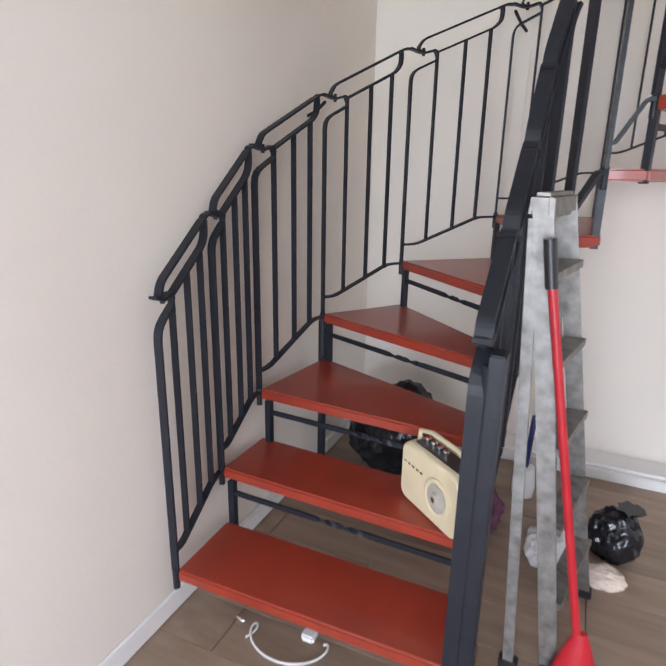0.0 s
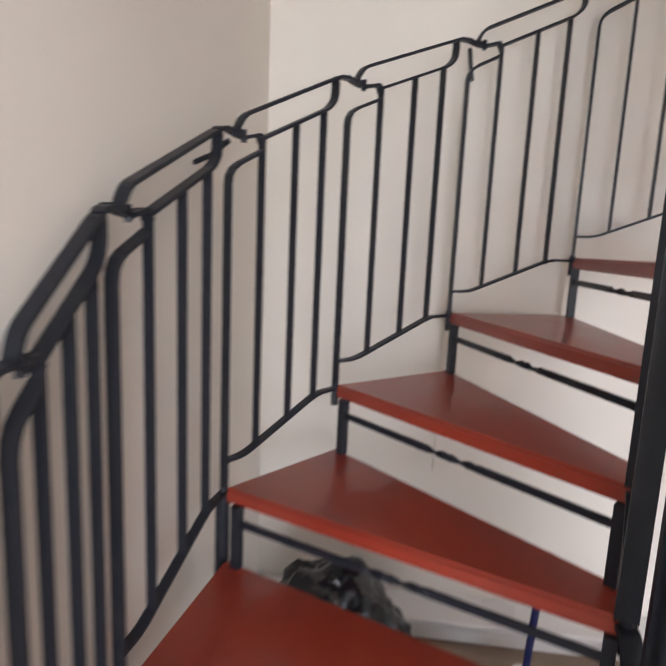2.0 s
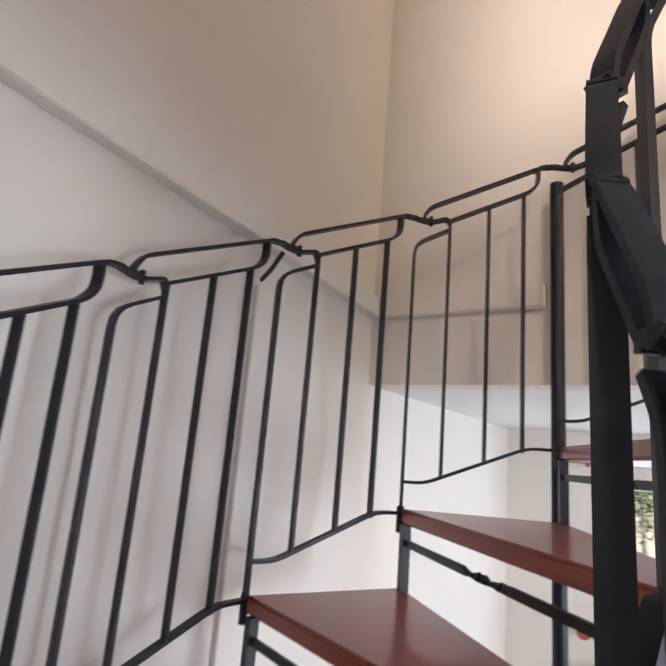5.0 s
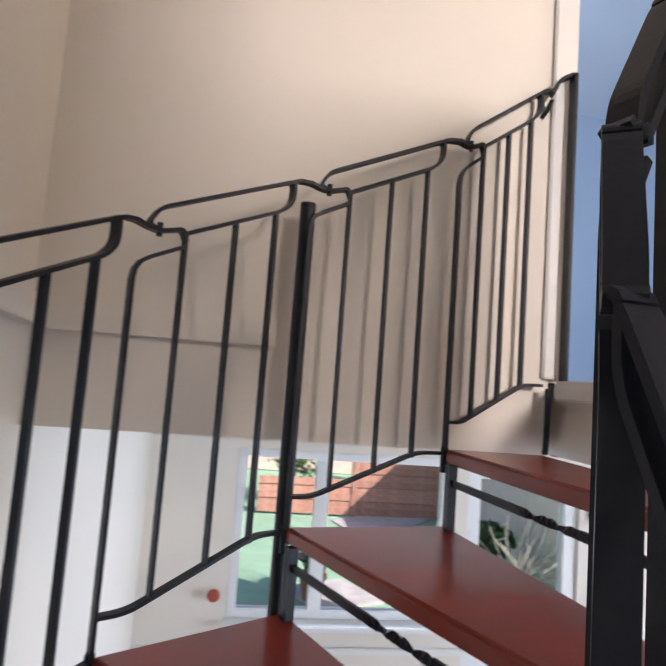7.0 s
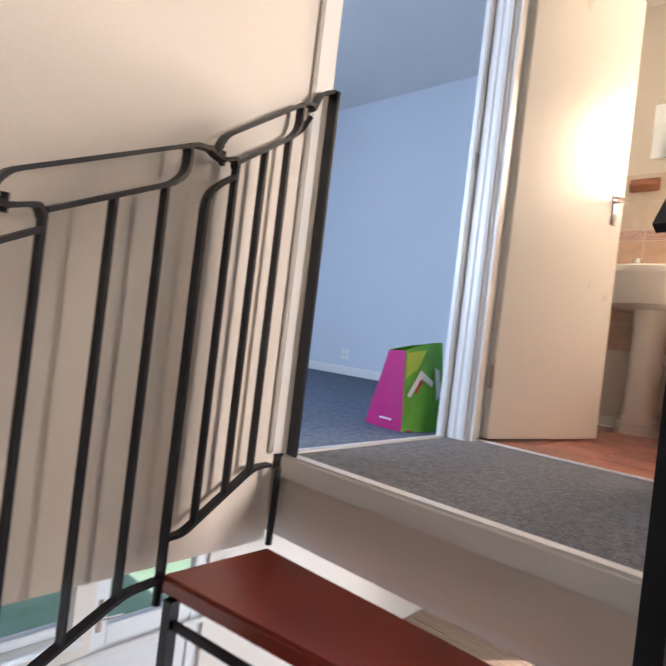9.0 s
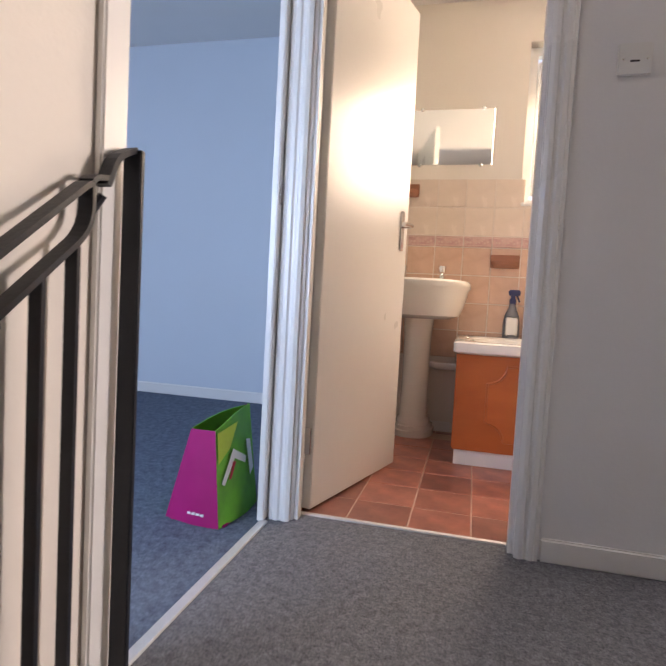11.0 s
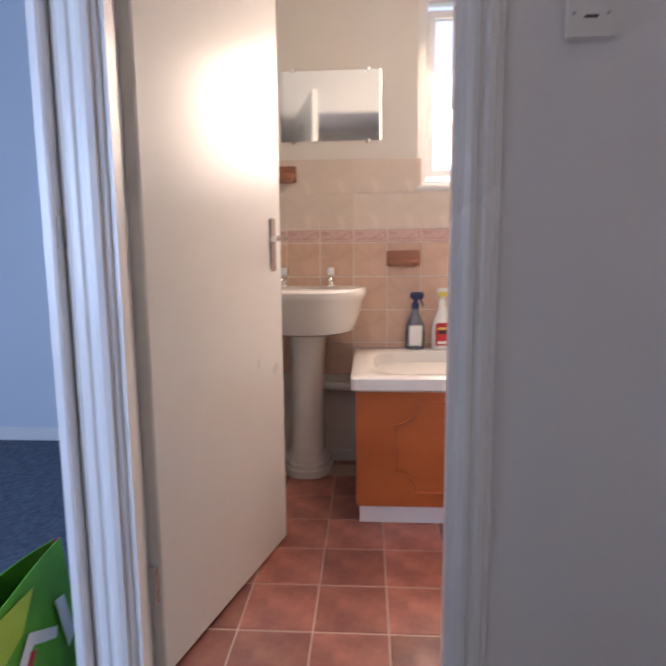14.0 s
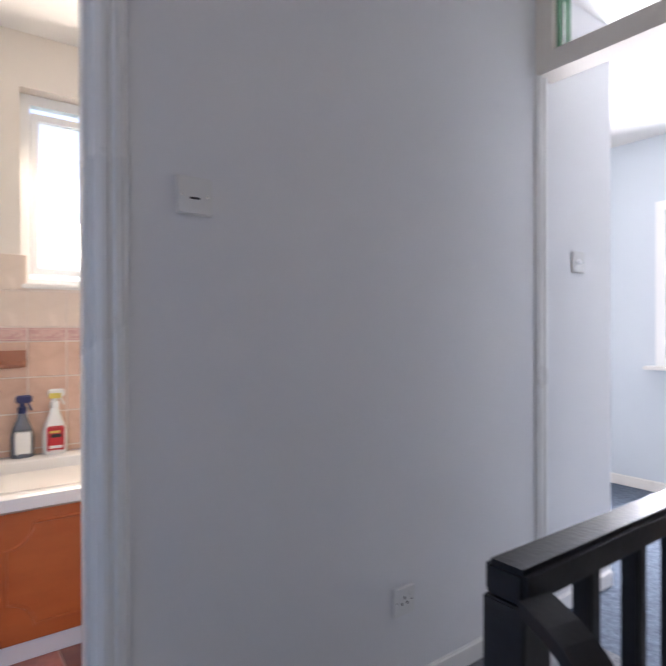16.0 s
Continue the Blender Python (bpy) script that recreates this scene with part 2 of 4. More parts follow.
def wall(name, axis, p0, p1, a0, a1, z0, z1, holes, material, label, category="wall"):
    """A wall between p0 and p1 across its thickness, from a0 to a1 along it, with openings (a0, a1, z0, z1)."""
    bm = bmesh.new()
    cuts_a = sorted({a0, a1, *[v for h in holes for v in h[:2]]})
    for b0, b1 in zip(cuts_a, cuts_a[1:]):
        mid = (b0 + b1) / 2
        gaps = sorted((h[2], h[3]) for h in holes if h[0] < mid < h[1])
        z = z0
        for g0, g1 in gaps + [(z1, z1)]:
            if g0 > z + 1e-6:
                if axis == 'x':
                    box(bm, b0, b1, p0, p1, z, g0)
                else:
                    box(bm, p0, p1, b0, b1, z, g0)
            z = max(z, g1)
    return solid(name, bm, material, label, category, "structure")


# ---------------------------------------------------------------- structure
LAND, TOP, LOW = 2.52, 4.95, 2.30
WX, NY, EX, SY = 0.655, 3.455, 2.985, 1.09
EDGE = 1.955
wall("wall_west", 'y', WX - 0.10, WX, EDGE + 0.02, NY, 0, TOP, [], M_WALL, "tall cream painted stairwell wall beside the lower flight")
wall("wall_west_lower", 'y', WX - 0.10, WX, -2.5, EDGE + 0.02, 0, LOW, [], M_WALL, "plain cream painted wall of the downstairs room")
wall("wall_north", 'x', NY, NY + 0.12, WX - 0.10, 5.82, 0, TOP, [(3.3, 4.8, 3.2, 4.4)], M_WALL, "cream painted stairwell wall with faint patches")
wall("wall_east_upper", 'y', EX, EX + 0.11, EDGE + 0.02, NY, LOW, TOP, [], M_WALL, "cream painted upper stairwell wall ending above the downstairs room")
wall("wall_landing", 'x', SY - 0.10, SY, 0.10, 2.99, LAND, TOP, [(2.195, 2.93, LAND, LAND + 2.02)], M_LANDING, "pale grey painted landing wall with the bathroom doorway")
wall("wall_bedroom_door", 'y', 2.995, 3.035, SY, EDGE + 0.02, LAND, TOP, [(SY, EDGE - 0.03, LAND, LAND + 2.02)], M_WALL, "wall over the open bedroom doorway")
wall("wall_bathroom_side", 'y', 2.99, 3.03, -0.70, SY - 0.10, LAND, TOP, [], M_BLUE, "wall between bathroom and bedroom")
wall("wall_bathroom_back", 'x', -0.577, -0.457, 0.5, 3.0, LAND, TOP, [(1.50, 2.166, 3.827, 4.71)], M_WALL, "cream painted bathroom wall above the tiling")
wall("wall_bathroom_end", 'y', 0.40, 0.50, -1.0, SY - 0.10, LAND, TOP, [], M_WALL, "plain end wall of the bathroom")
wall("wall_bedroom_south", 'x', -0.82, -0.70, 2.99, 5.82, LAND, TOP, [], M_BLUE, "pale blue painted bedroom wall")
wall("wall_bedroom_east", 'y', 5.7, 5.82, -0.70, NY, LAND, TOP, [], M_BLUE, "pale blue painted bedroom end wall")
wall("wall_landing_west", 'y', WX - 0.10, WX, SY, EDGE + 0.02, LAND, TOP, [(SY, EDGE, LAND, 4.58), (SY + 0.07, EDGE - 0.06, 4.655, 4.88)], M_WALL, "wall round the front room opening with a glazed transom")
wall("wall_front_room", 'y', -1.62, -1.50, -1.0, NY, LAND, TOP, [(0.60, 1.20, 3.38, 4.5)], M_BLUE, "pale painted far wall of the front room")
wall("wall_front_room_north", 'x', NY, NY + 0.12, -1.62, WX - 0.10, LAND, TOP, [], M_BLUE, "plain wall closing the front room")
wall("wall_front_room_south", 'x', -1.12, -1.0, -1.62, 0.4, LAND, TOP, [], M_BLUE, "plain wall closing the front room alcove")
wall("wall_garden_side", 'y', 5.0, 5.12, -2.5, NY, 0, LOW, [(1.50, 2.91, 0.97, 2.02), (0.58, 1.38, 0.02, 2.02)], M_WALL, "white painted downstairs wall with the garden window and door")
# unseen south wall, its opening assumed as the source of the bluish light
wall("wall_south_assumed", 'x', -2.62, -2.5, WX - 0.12, 5.12, 0, LOW, [(1.0, 3.8, 0.1, 2.15)], M_WALL, "unseen downstairs wall added with a wide opening to let light in")

bm = bmesh.new(); box(bm, 0.3, 5.3, -2.7, 3.6, -0.15, -0.006)
floor = solid("floor", bm, M_LAM, "brown wood-effect laminate floor of the downstairs room", "floor", "structure")
bm = bmesh.new(); box(bm, WX, 5.0, -2.5, EDGE - 0.03, LOW, LOW + 0.02); box(bm, EX + 0.11, 5.0, EDGE - 0.03, NY, LOW, LOW + 0.02)
solid("ceiling_lower", bm, M_CEIL, "plain white ceiling of the downstairs room", "ceiling", "structure")
bm = bmesh.new(); box(bm, -1.62, 5.82, -1.14, 3.59, TOP, TOP + 0.1)
solid("ceiling", bm, M_CEIL, "plain pale ceiling of the upper floor", "ceiling", "structure")
bm = bmesh.new(); box(bm, WX - 0.1, EX, -2.5, EDGE - 0.03, LOW + 0.02, LAND - 0.012); box(bm, EX + 0.11, 5.82, -2.5, NY, LOW + 0.02, LAND - 0.012); box(bm, EX, EX + 0.11, -2.5, EDGE - 0.03, LOW + 0.02, LAND - 0.012); box(bm, -1.62, WX - 0.1, -1.12, NY, LOW, LAND - 0.012)
solid("floor_slab", bm, M_WALL, "painted floor edge beneath the landing", "floor", "structure")
bm = bmesh.new(); box(bm, WX - 0.05, 2.99, SY - 0.075, EDGE - 0.02, LAND - 0.012, LAND)
solid("floor_landing", bm, M_CARPET, "speckled grey short-pile carpet on the landing", "carpet", "structure")
bm = bmesh.new(); box(bm, 2.99, 5.7, -0.70, NY, LAND - 0.012, LAND - 0.001)
solid("floor_bedroom", bm, M_BLUECARPET, "blue-grey carpet on the bedroom floor", "carpet", "structure")
bm = bmesh.new(); box(bm, -1.5, WX - 0.05, -1.0, NY, LAND - 0.012, LAND - 0.001)
solid("floor_front_room", bm, M_BLUECARPET, "blue-grey carpet on the front room floor", "carpet", "structure")
bm = bmesh.new(); box(bm, 0.5, 3.0, -0.457, SY - 0.078, LAND - 0.012, LAND - 0.004)
floor_bath = solid("floor_bathroom", bm, M_FGROUT, "terracotta red tiled bathroom floor", "floor", "structure")

bm = bbox(WX + 0.01, EX - 0.005, EDGE - 0.04, EDGE + 0.005, LAND - 0.055, LAND + 0.006, 0.008, 3)
solid("landing_nosing", bm, M_GLOSS, "cream painted wooden nosing along the landing edge", "trim", "structure")
# ledge boards along the two upper walls
bm = bbox(WX, EX - 0.004, NY - 0.045, NY, 2.565, 2.64, 0.003)
for v in bm.verts:
    v.co.z += (2.95 - v.co.x) * 0.05
solid("trim_ledge_north", bm, M_WALL, "cream painted ledge board along the stairwell wall", "trim", "structure")
bm = bbox(EX - 0.042, EX, 2.80, NY - 0.045, 2.558, 2.635, 0.003)
solid("trim_ledge_east", bm, M_WALL, "short cream painted ledge board on the upper wall", "trim", "structure")
for x, zt in ((1.40, 2.0), (2.30, 2.48)):
    bm = bbox(x - 0.03, x + 0.03, NY - 0.02, NY, 0.6, zt, 0.002)
    solid("wall_batten", bm, M_WALL, "narrow cream painted batten fixed up the stairwell wall", "trim", "structure")


def skirting(name, x0, x1, y0, y1, z, h=0.07):
    bm = bbox(x0, x1, y0, y1, z, z + h, 0.006, 3)
    solid(name, bm, M_GLOSS, "white gloss painted skirting board", "baseboard", "structure")


skirting("baseboard_west", WX, WX + 0.015, -2.5, NY, 0, 0.08)
bm = bbox(WX + 0.015, 3.6, 3.24, NY, 0, 0.055, 0.006, 3)
solid("baseboard_pipe_boxing", bm, M_GLOSS, "white painted pipe boxing along the foot of the wall", "baseboard", "structure")
bm = bmesh.new(); tube(bm, [(0.62, 3.245, 0.075), (3.6, 3.245, 0.075)], 0.011, 10)
solid("trim_pipe", bm, M_GLOSS, "white painted heating pipe above the skirting", "pipe", "structure", smooth=True)
skirting("baseboard_landing", 0.78, 2.149, SY, SY + 0.016, LAND)
skirting("baseboard_front", 0.11, 0.54, SY, SY + 0.016, LAND)
skirting("baseboard_bedroom", 3.04, 5.7, -0.70, -0.685, LAND, 0.075)
skirting("baseboard_bedroom_east", 5.685, 5.7, -0.68, NY, LAND, 0.075)
skirting("baseboard_front_room", -1.5, -1.485, -1.0, NY, LAND, 0.075)


def architrave(name, run, w=0.075):
    """A moulded architrave: a stepped profile swept along a run of (origin, across, out, length)."""
    (ox, oy, oz), across, out, length = run
    bm = bmesh.new()
    a, o = Vector(across), Vector(out)
    prof = [(0, 0), (0, .012), (.012, .018), (.022, .018), (.027, .013), (.034, .013), (.040, .019), (.052, .019), (.057, .014), (.066, .016), (w, .008), (w, 0)]
    loops = []
    for z in (oz, oz + length):
        loops.append([Vector((ox, oy, z)) + a * p + o * q for p, q in prof])
    rings(bm, loops)
    return solid(name, bm, M_GLOSS, "white gloss painted moulded door architrave", "door frame", "structure")


architrave("trim_bath_door_hinge", ((2.915, SY, LAND), (1, 0, 0), (0, 1, 0), 2.08))
architrave("trim_bath_door_latch", ((2.218, SY, LAND), (-1, 0, 0), (0, 1, 0), 2.08), 0.068)
architrave("trim_front_opening", ((0.60, SY, LAND), (1, 0, 0), (0, 1, 0), 2.06), 0.07)
for nm, x0, x1, q in (("door_lining_hinge", 2.905, 2.93, -1), ("door_lining_latch", 2.195, 2.222, 1)):
    bm = bbox(x0, x1, SY - 0.10, SY, LAND, LAND + 2.02, 0.003)
    e = x0 if q < 0 else x1
    box(bm, min(e, e + q * 0.012), max(e, e + q * 0.012), SY - 0.05, SY - 0.012, LAND, LAND + 2.02)
    solid(nm, bm, M_GLOSS, "white gloss painted bathroom door lining with stop", "door frame", "structure")
bm = bbox(2.992, 3.014, SY - 0.02, SY + 0.045, LAND, LAND + 2.04, 0.003)
solid("door_post_bedroom", bm, M_GLOSS, "white painted post shared by bedroom and bathroom doorways", "door frame", "structure")
bm = bbox(2.99, 3.05, EDGE - 0.045, EDGE - 0.015, LAND, LAND + 2.04, 0.004)
solid("door_lining_bedroom", bm, M_GLOSS, "cream painted bedroom door lining beside the stair newel", "door frame", "structure")
bm = bbox(2.967, 2.984, EDGE - 0.02, EDGE + 0.045, LAND + 0.01, LAND + 2.08, 0.004)
solid("trim_bedroom_door", bm, M_GLOSS, "cream painted architrave at the stair head", "door frame", "structure")
bm = bbox(2.976, 3.004, SY + 0.04, EDGE - 0.045, LAND - 0.002, LAND + 0.006, 0.002)
solid("threshold_bedroom", bm, M_STRIP, "silver metal carpet threshold strip", "threshold", "structure")
bm = bbox(2.222, 2.905, SY - 0.08, SY - 0.06, LAND - 0.002, LAND + 0.005, 0.002)
solid("threshold_bathroom", bm, M_STRIP, "thin pale threshold strip at the bathroom doorway", "threshold", "structure")
bm = bbox(2.989, 2.993, SY + 0.008, SY + 0.033, LAND + 1.02, LAND + 1.08, 0.001)
solid("strike_plate", bm, M_CHROME, "small metal strike plate on the door post", "strike plate")

# ---------------------------------------------------------------- stair
RISE = 0.21
OUTER = [(0.715, 1.640), (0.692, 1.935), (0.697, 2.190), (0.758, 2.630), (1.004, 2.966), (1.366, 3.281), (1.800, 3.398), (2.238, 3.334), (2.632, 3.125), (2.857, 2.740), (2.932, 2.305), (2.952, 2.015)]
INNER = [(1.595, 1.65), (1.600, 1.90), (1.605, 2.13), (1.615, 2.26), (1.645, 2.355), (1.705, 2.430), (1.800, 2.495), (1.905, 2.505), (1.990, 2.455), (2.030, 2.355), (2.060, 2.18), (2.05, 1.99)]
CLAB = "red-stained wooden stair tread with rounded front edge"


def rail_panel(name, a, b, za, zb, balusters, w, t, post_to, stair, mat_iron):
    """One wrought flat-bar panel of a stair rail, from the tread corner a up to the next one b."""
    a, b = Vector((*a, 0)), Vector((*b, 0))
    L = (b - a).length
    u = (b - a).normalized()
    n = Vector((-u.y, u.x, 0))
    J = 0.872

    def j(p):
        return za + J + (zb - za) * p

    holder = new(name)
    holder.parent = stair
    bm = bmesh.new()
    flat_bar(bm, rounded([(0.0, za + post_to), (0.0, j(0) - 0.066), (0.24 * L, j(0.24) - 0.062)], 0.035), a, u, n, w, t)
    part("end_post", bm, mat_iron, holder)
    bm = bmesh.new()
    flat_bar(bm, rounded([(0.0, za + 0.075), (0.14 * L, za + 0.075), (0.80 * L, zb - 0.012), (1.0 * L, zb - 0.012)], 0.03), a, u, n, w * 0.9, t)
    part("bottom_bar", bm, mat_iron, holder)
    bm = bmesh.new()
    flat_bar(bm, rounded([(0.12 * L, j(0.1) - 0.010), (0.045 * L, j(0.045) + 0.012), (0.10 * L, j(0.10) + 0.042), (0.87 * L, j(0.87) + 0.040), (0.865 * L, j(0.865) - 0.016), (0.80 * L, j(0.80) - 0.032), (0.25 * L, j(0.25) - 0.032)], 0.018), a, u, n, w, t)
    part("handrail_loop", bm, mat_iron, holder)
    bm = bmesh.new()
    flat_bar(bm, rounded([(0.86 * L, j(0.86) + 0.040), (0.90 * L, j(0.90) + 0.040), (1.0 * L, zb + J + 0.024)], 0.015), a, u, n, w, t)
    part("upper_link", bm, mat_iron, holder)
    bm = bmesh.new()
    flat_bar(bm, rounded([(-0.01, za + J + 0.026), (0.10 * L, za + J + 0.010), (0.225 * L, j(0.225) - 0.020), (0.245 * L, j(0.245) - 0.045)], 0.022), a, u, n, w, t)
    part("lower_link", bm, mat_iron, holder)
    for f in balusters:
        bm = bmesh.new()
        lo = za + 0.075 if f < 0.14 else za + 0.075 + (zb - za - 0.087) * min((f - 0.14) / 0.71, 1)
        flat_bar(bm, [(f * L, lo), (f * L, j(f) - 0.032)], a, u, n, w * 0.8, t * 0.95)
        part("baluster", bm, mat_iron, holder)
    bm = bmesh.new()
    q = a + u * (0.11 * L)
    tube(bm, [q + Vector((0, 0, j(0.11) - 0.022)), q + Vector((0, 0, j(0.11) + 0.008))], 0.007, 8)
    part("joint_bolt", bm, mat_iron, holder, smooth=True)
    return holder


staircase = thing("metal_staircase", "half-turn open-riser stair of black iron with red-stained wooden treads", "staircase", (0, 0, 0))
for i in range(11):
    a, b, c, d = (Vector((*p, 0)) for p in (INNER[i], OUTER[i], OUTER[i + 1], INNER[i + 1]))
    if i == 0:
        c, d = Vector((0.71, 1.915, 0)), Vector((1.60, 1.90, 0))
    if i == 10:
        c, d = Vector((2.925, 2.03, 0)), Vector((2.06, 2.02, 0))
    c, d = c + (c - b).normalized() * 0.015, d + (d - a).normalized() * 0.02
    z = RISE * (i + 1)
    bm = bmesh.new()
    prism(bm, [a, b, c, d], z - 0.040, z)
    bevel(bm, 0.007, 3)
    part("tread", bm, M_TREAD, staircase, CLAB)
    # spacer posts and the twisted bar under the front edge
    if i:
        o, q = Vector((*OUTER[i], 0)), Vector((*INNER[i], 0))
        v = (q - o).normalized()
        s = o + v * 0.045 + Vector((0, 0, 0))
        e = q - v * 0.02
        for p in (s, e):
            bm = bmesh.new()
            box(bm, -0.012, 0.012, -0.012, 0.012, z - RISE - 0.045, z - 0.038, Matrix.Translation((p.x, p.y, 0)) @ Matrix.Rotation(math.atan2(v.y, v.x), 4, 'Z'))
            part("spacer_post", bm, M_IRON, staircase)
        bm = bmesh.new()
        N = 44
        loops = []
        side = Vector((-v.y, v.x, 0))
        Lb = (e - s).length
        for k in range(N + 1):
            f = k / N
            g = min(max((f - 0.40) / 0.20, 0), 1)
            ang = g * math.pi * 2.0
            hw, hh = 0.009, 0.0045
            p = s + v * (Lb * f) + Vector((0, 0, z - 0.085))
            ca, sa = math.cos(ang), math.sin(ang)
            up = Vector((0, 0, 1))
            loops.append([p + side * (x * ca - y * sa) + up * (x * sa + y * ca) for x, y in ((hh, hw), (-hh, hw), (-hh, -hw), (hh, -hw))])
        rings(bm, loops)
        part("twisted_bar", bm, M_IRON, staircase, "twisted black iron bar")
    for p in (OUTER[i], INNER[i]):
        bm = bmesh.new()
        lathe(bm, [(0.006, -0.066), (0.011, -0.064), (0.011, -0.041), (0.011, 0.0), (0.010, 0.006), (0.004, 0.010)], p[0], p[1], z, 10)
        part("tread_bolt", bm, M_IRON, staircase, smooth=True)
for i in range(11):
    rail_panel("outer_rail_panel", OUTER[i], OUTER[i + 1], RISE * (i + 1), RISE * (i + 2), (0.245, 0.52, 0.765), 0.025, 0.0085, 0.0, staircase, M_IRON)
for i in range(11):
    if i == 10:
        continue
    rail_panel("inner_rail_panel", INNER[i], INNER[i + 1], RISE * (i + 1), RISE * (i + 2), (0.3, 0.7) if i < 2 else (), 0.040, 0.012, 0.0, staircase, M_IRON)
# end newel, support poles, wall brackets
bm = bbox(2.925, 2.960, 1.945, 1.957, LAND + 0.006, LAND + 0.955, 0.002)
part("end_newel", bm, M_IRON, staircase)
bm = bmesh.new()
flat_bar(bm, rounded([(0.0, 0.885), (0.02, 0.935), (0.062, 0.955)], 0.02), Vector((2.952, 2.015, LAND)), Vector((-0.1, -0.99, 0)).normalized(), Vector((0.99, -0.1, 0)).normalized(), 0.026, 0.0095)
part("newel_link", bm, M_IRON, staircase)
for x, y, z0, z1, r in ((2.885, 2.745, 0, 2.95, 0.021), (0.745, 2.66, 0, 0.80, 0.019), (1.62, 1.66, 0, 1.05, 0.019)):
    bm = bmesh.new(); lathe(bm, [(r + 0.025, 0), (r + 0.025, 0.006), (r, 0.008), (r, z1)], x, y, z0, 16)
    part("support_pole", bm, M_IRON, staircase, smooth=True)
bm = bbox(1.615, 1.65, 1.64, 1.70, 0.0, 1.08, 0.004)
part("start_post", bm, M_IRON, staircase)
for i, q in ((5, (1.40, NY)), (7, (2.30, NY)), (3, (WX, 2.68)), (11, (EX, 2.03))):
    bm = bmesh.new()
    x, y = OUTER[i]
    zz = RISE * (i + 1) + 0.87
    tube(bm, [(x, y, zz), ((x + q[0]) / 2, (y + q[1]) / 2, zz - 0.03), (q[0], q[1], zz - 0.045)], 0.007, 8)
    part("wall_bracket", bm, M_IRON, staircase, smooth=True)

bm = bmesh.new(); tube(bm, [(2.935, 2.0, 2.50), (2.932, 2.003, 2.42), (2.937, 2.0, 2.36), (2.934, 2.004, 2.31)], 0.009, 8)
part("fixing_rod", bm, M_IRON, staircase, "thin rusty fixing rod", True)

# landing guard rail
guard = thing("landing_guard_rail", "black painted timber guard rail with square balusters at the landing edge", "railing", (1.3, 1.955, LAND))
gi = Matrix.Translation((-1.3, -1.955, -LAND))


def guard_part(name, bm):
    bm.transform(gi)
    return part(name, bm, M_IRON, guard)


guard_part("top_rail", bbox(0.665, 2.03, 1.925, 1.975, LAND + 0.838, LAND + 0.876, 0.006))
guard_part("bottom_rail", bbox(0.665, 2.03, 1.935, 1.965, LAND + 0.06, LAND + 0.09, 0.004))
guard_part("newel_post", bbox(1.985, 2.031, 1.925, 1.975, LAND + 0.006, LAND + 0.8395, 0.002))
for k in range(11):
    x = 0.70 + k * 0.116
    guard_part("baluster", bbox(x, x + 0.024, 1.938, 1.962, LAND + 0.09, LAND + 0.840, 0.003))
bm = bmesh.new()
flat_bar(bm, rounded([(0, 0.845), (0.06, 0.825), (0.30, 0.49)], 0.03), Vector((2.015, 1.975, LAND)), Vector((0.2, 0.97, 0)).normalized(), Vector((-0.97, 0.2, 0)).normalized(), 0.042, 0.014)
guard_part("joining_bar", bm)

# ---------------------------------------------------------------- bathroom
door = thing("door_bathroom", "white painted flush door standing open into the bathroom", "door", (2.909, 0.989, LAND), kind="structure")
ang = math.atan2(0.318 - 0.989, 2.722 - 2.909)
door.rotation_euler = (0, 0, ang)
part("door_leaf", bbox(0, 0.708, -0.036, 0, 0.008, 1.985, 0.003), M_GLOSS, door)
for s in (-1, 1):
    off = 0.0 if s > 0 else -0.036
    pl = part("handle_plate", bbox(0.622, 0.658, off, off + s * 0.007, 0.955, 1.125, 0.003), M_CHROME, door, "worn chrome lever handle plate")
    bm = bmesh.new()
    tube(bm, [(0.640, off, 1.06), (0.640, off + s * 0.045, 1.06), (0.630, off + s * 0.052, 1.06), (0.535, off + s * 0.055, 1.055)], 0.009, 10)
    part("lever", bm, M_CHROME, pl, smooth=True)
for z in (0.2, 1.75):
    part("hinge", bbox(-0.012, 0.0, -0.03, 0.004, z, z + 0.09, 0.001), M_CHROME, door)

# tiled back wall: plain cream tiles above, border, peach tiles below
back = thing("wall_tiling", "peach and cream square wall tiles with a patterned border", "tiles", (0, -0.457, LAND), kind="structure")
bm = bmesh.new()
box(bm, 0.51, 1.50, 0.0, 0.004, 0.53, 1.45)
box(bm, 1.50, 2.166, 0.0, 0.004, 0.53, 1.306)
box(bm, 2.166, 2.995, 0.0, 0.004, 0.53, 1.45)
part("grout", bm, M_GROUT, back)
TW = 0.158


def shared_tile(w, h, d, m, r=0.004):
    bm = bmesh.new()
    a, b = w / 2, h / 2
    lo = [bm.verts.new(p) for p in ((-a, 0, -b), (a, 0, -b), (a, 0, b), (-a, 0, b))]
    hi = [bm.verts.new(p) for p in ((-a + r, d, -b + r), (a - r, d, -b + r), (a - r, d, b - r), (-a + r, d, b - r))]
    bm.faces.new(hi)
    for k in range(4):
        bm.faces.new((lo[k], lo[(k + 1) % 4], hi[(k + 1) % 4], hi[k]))
    return finish("tile", bm, m)


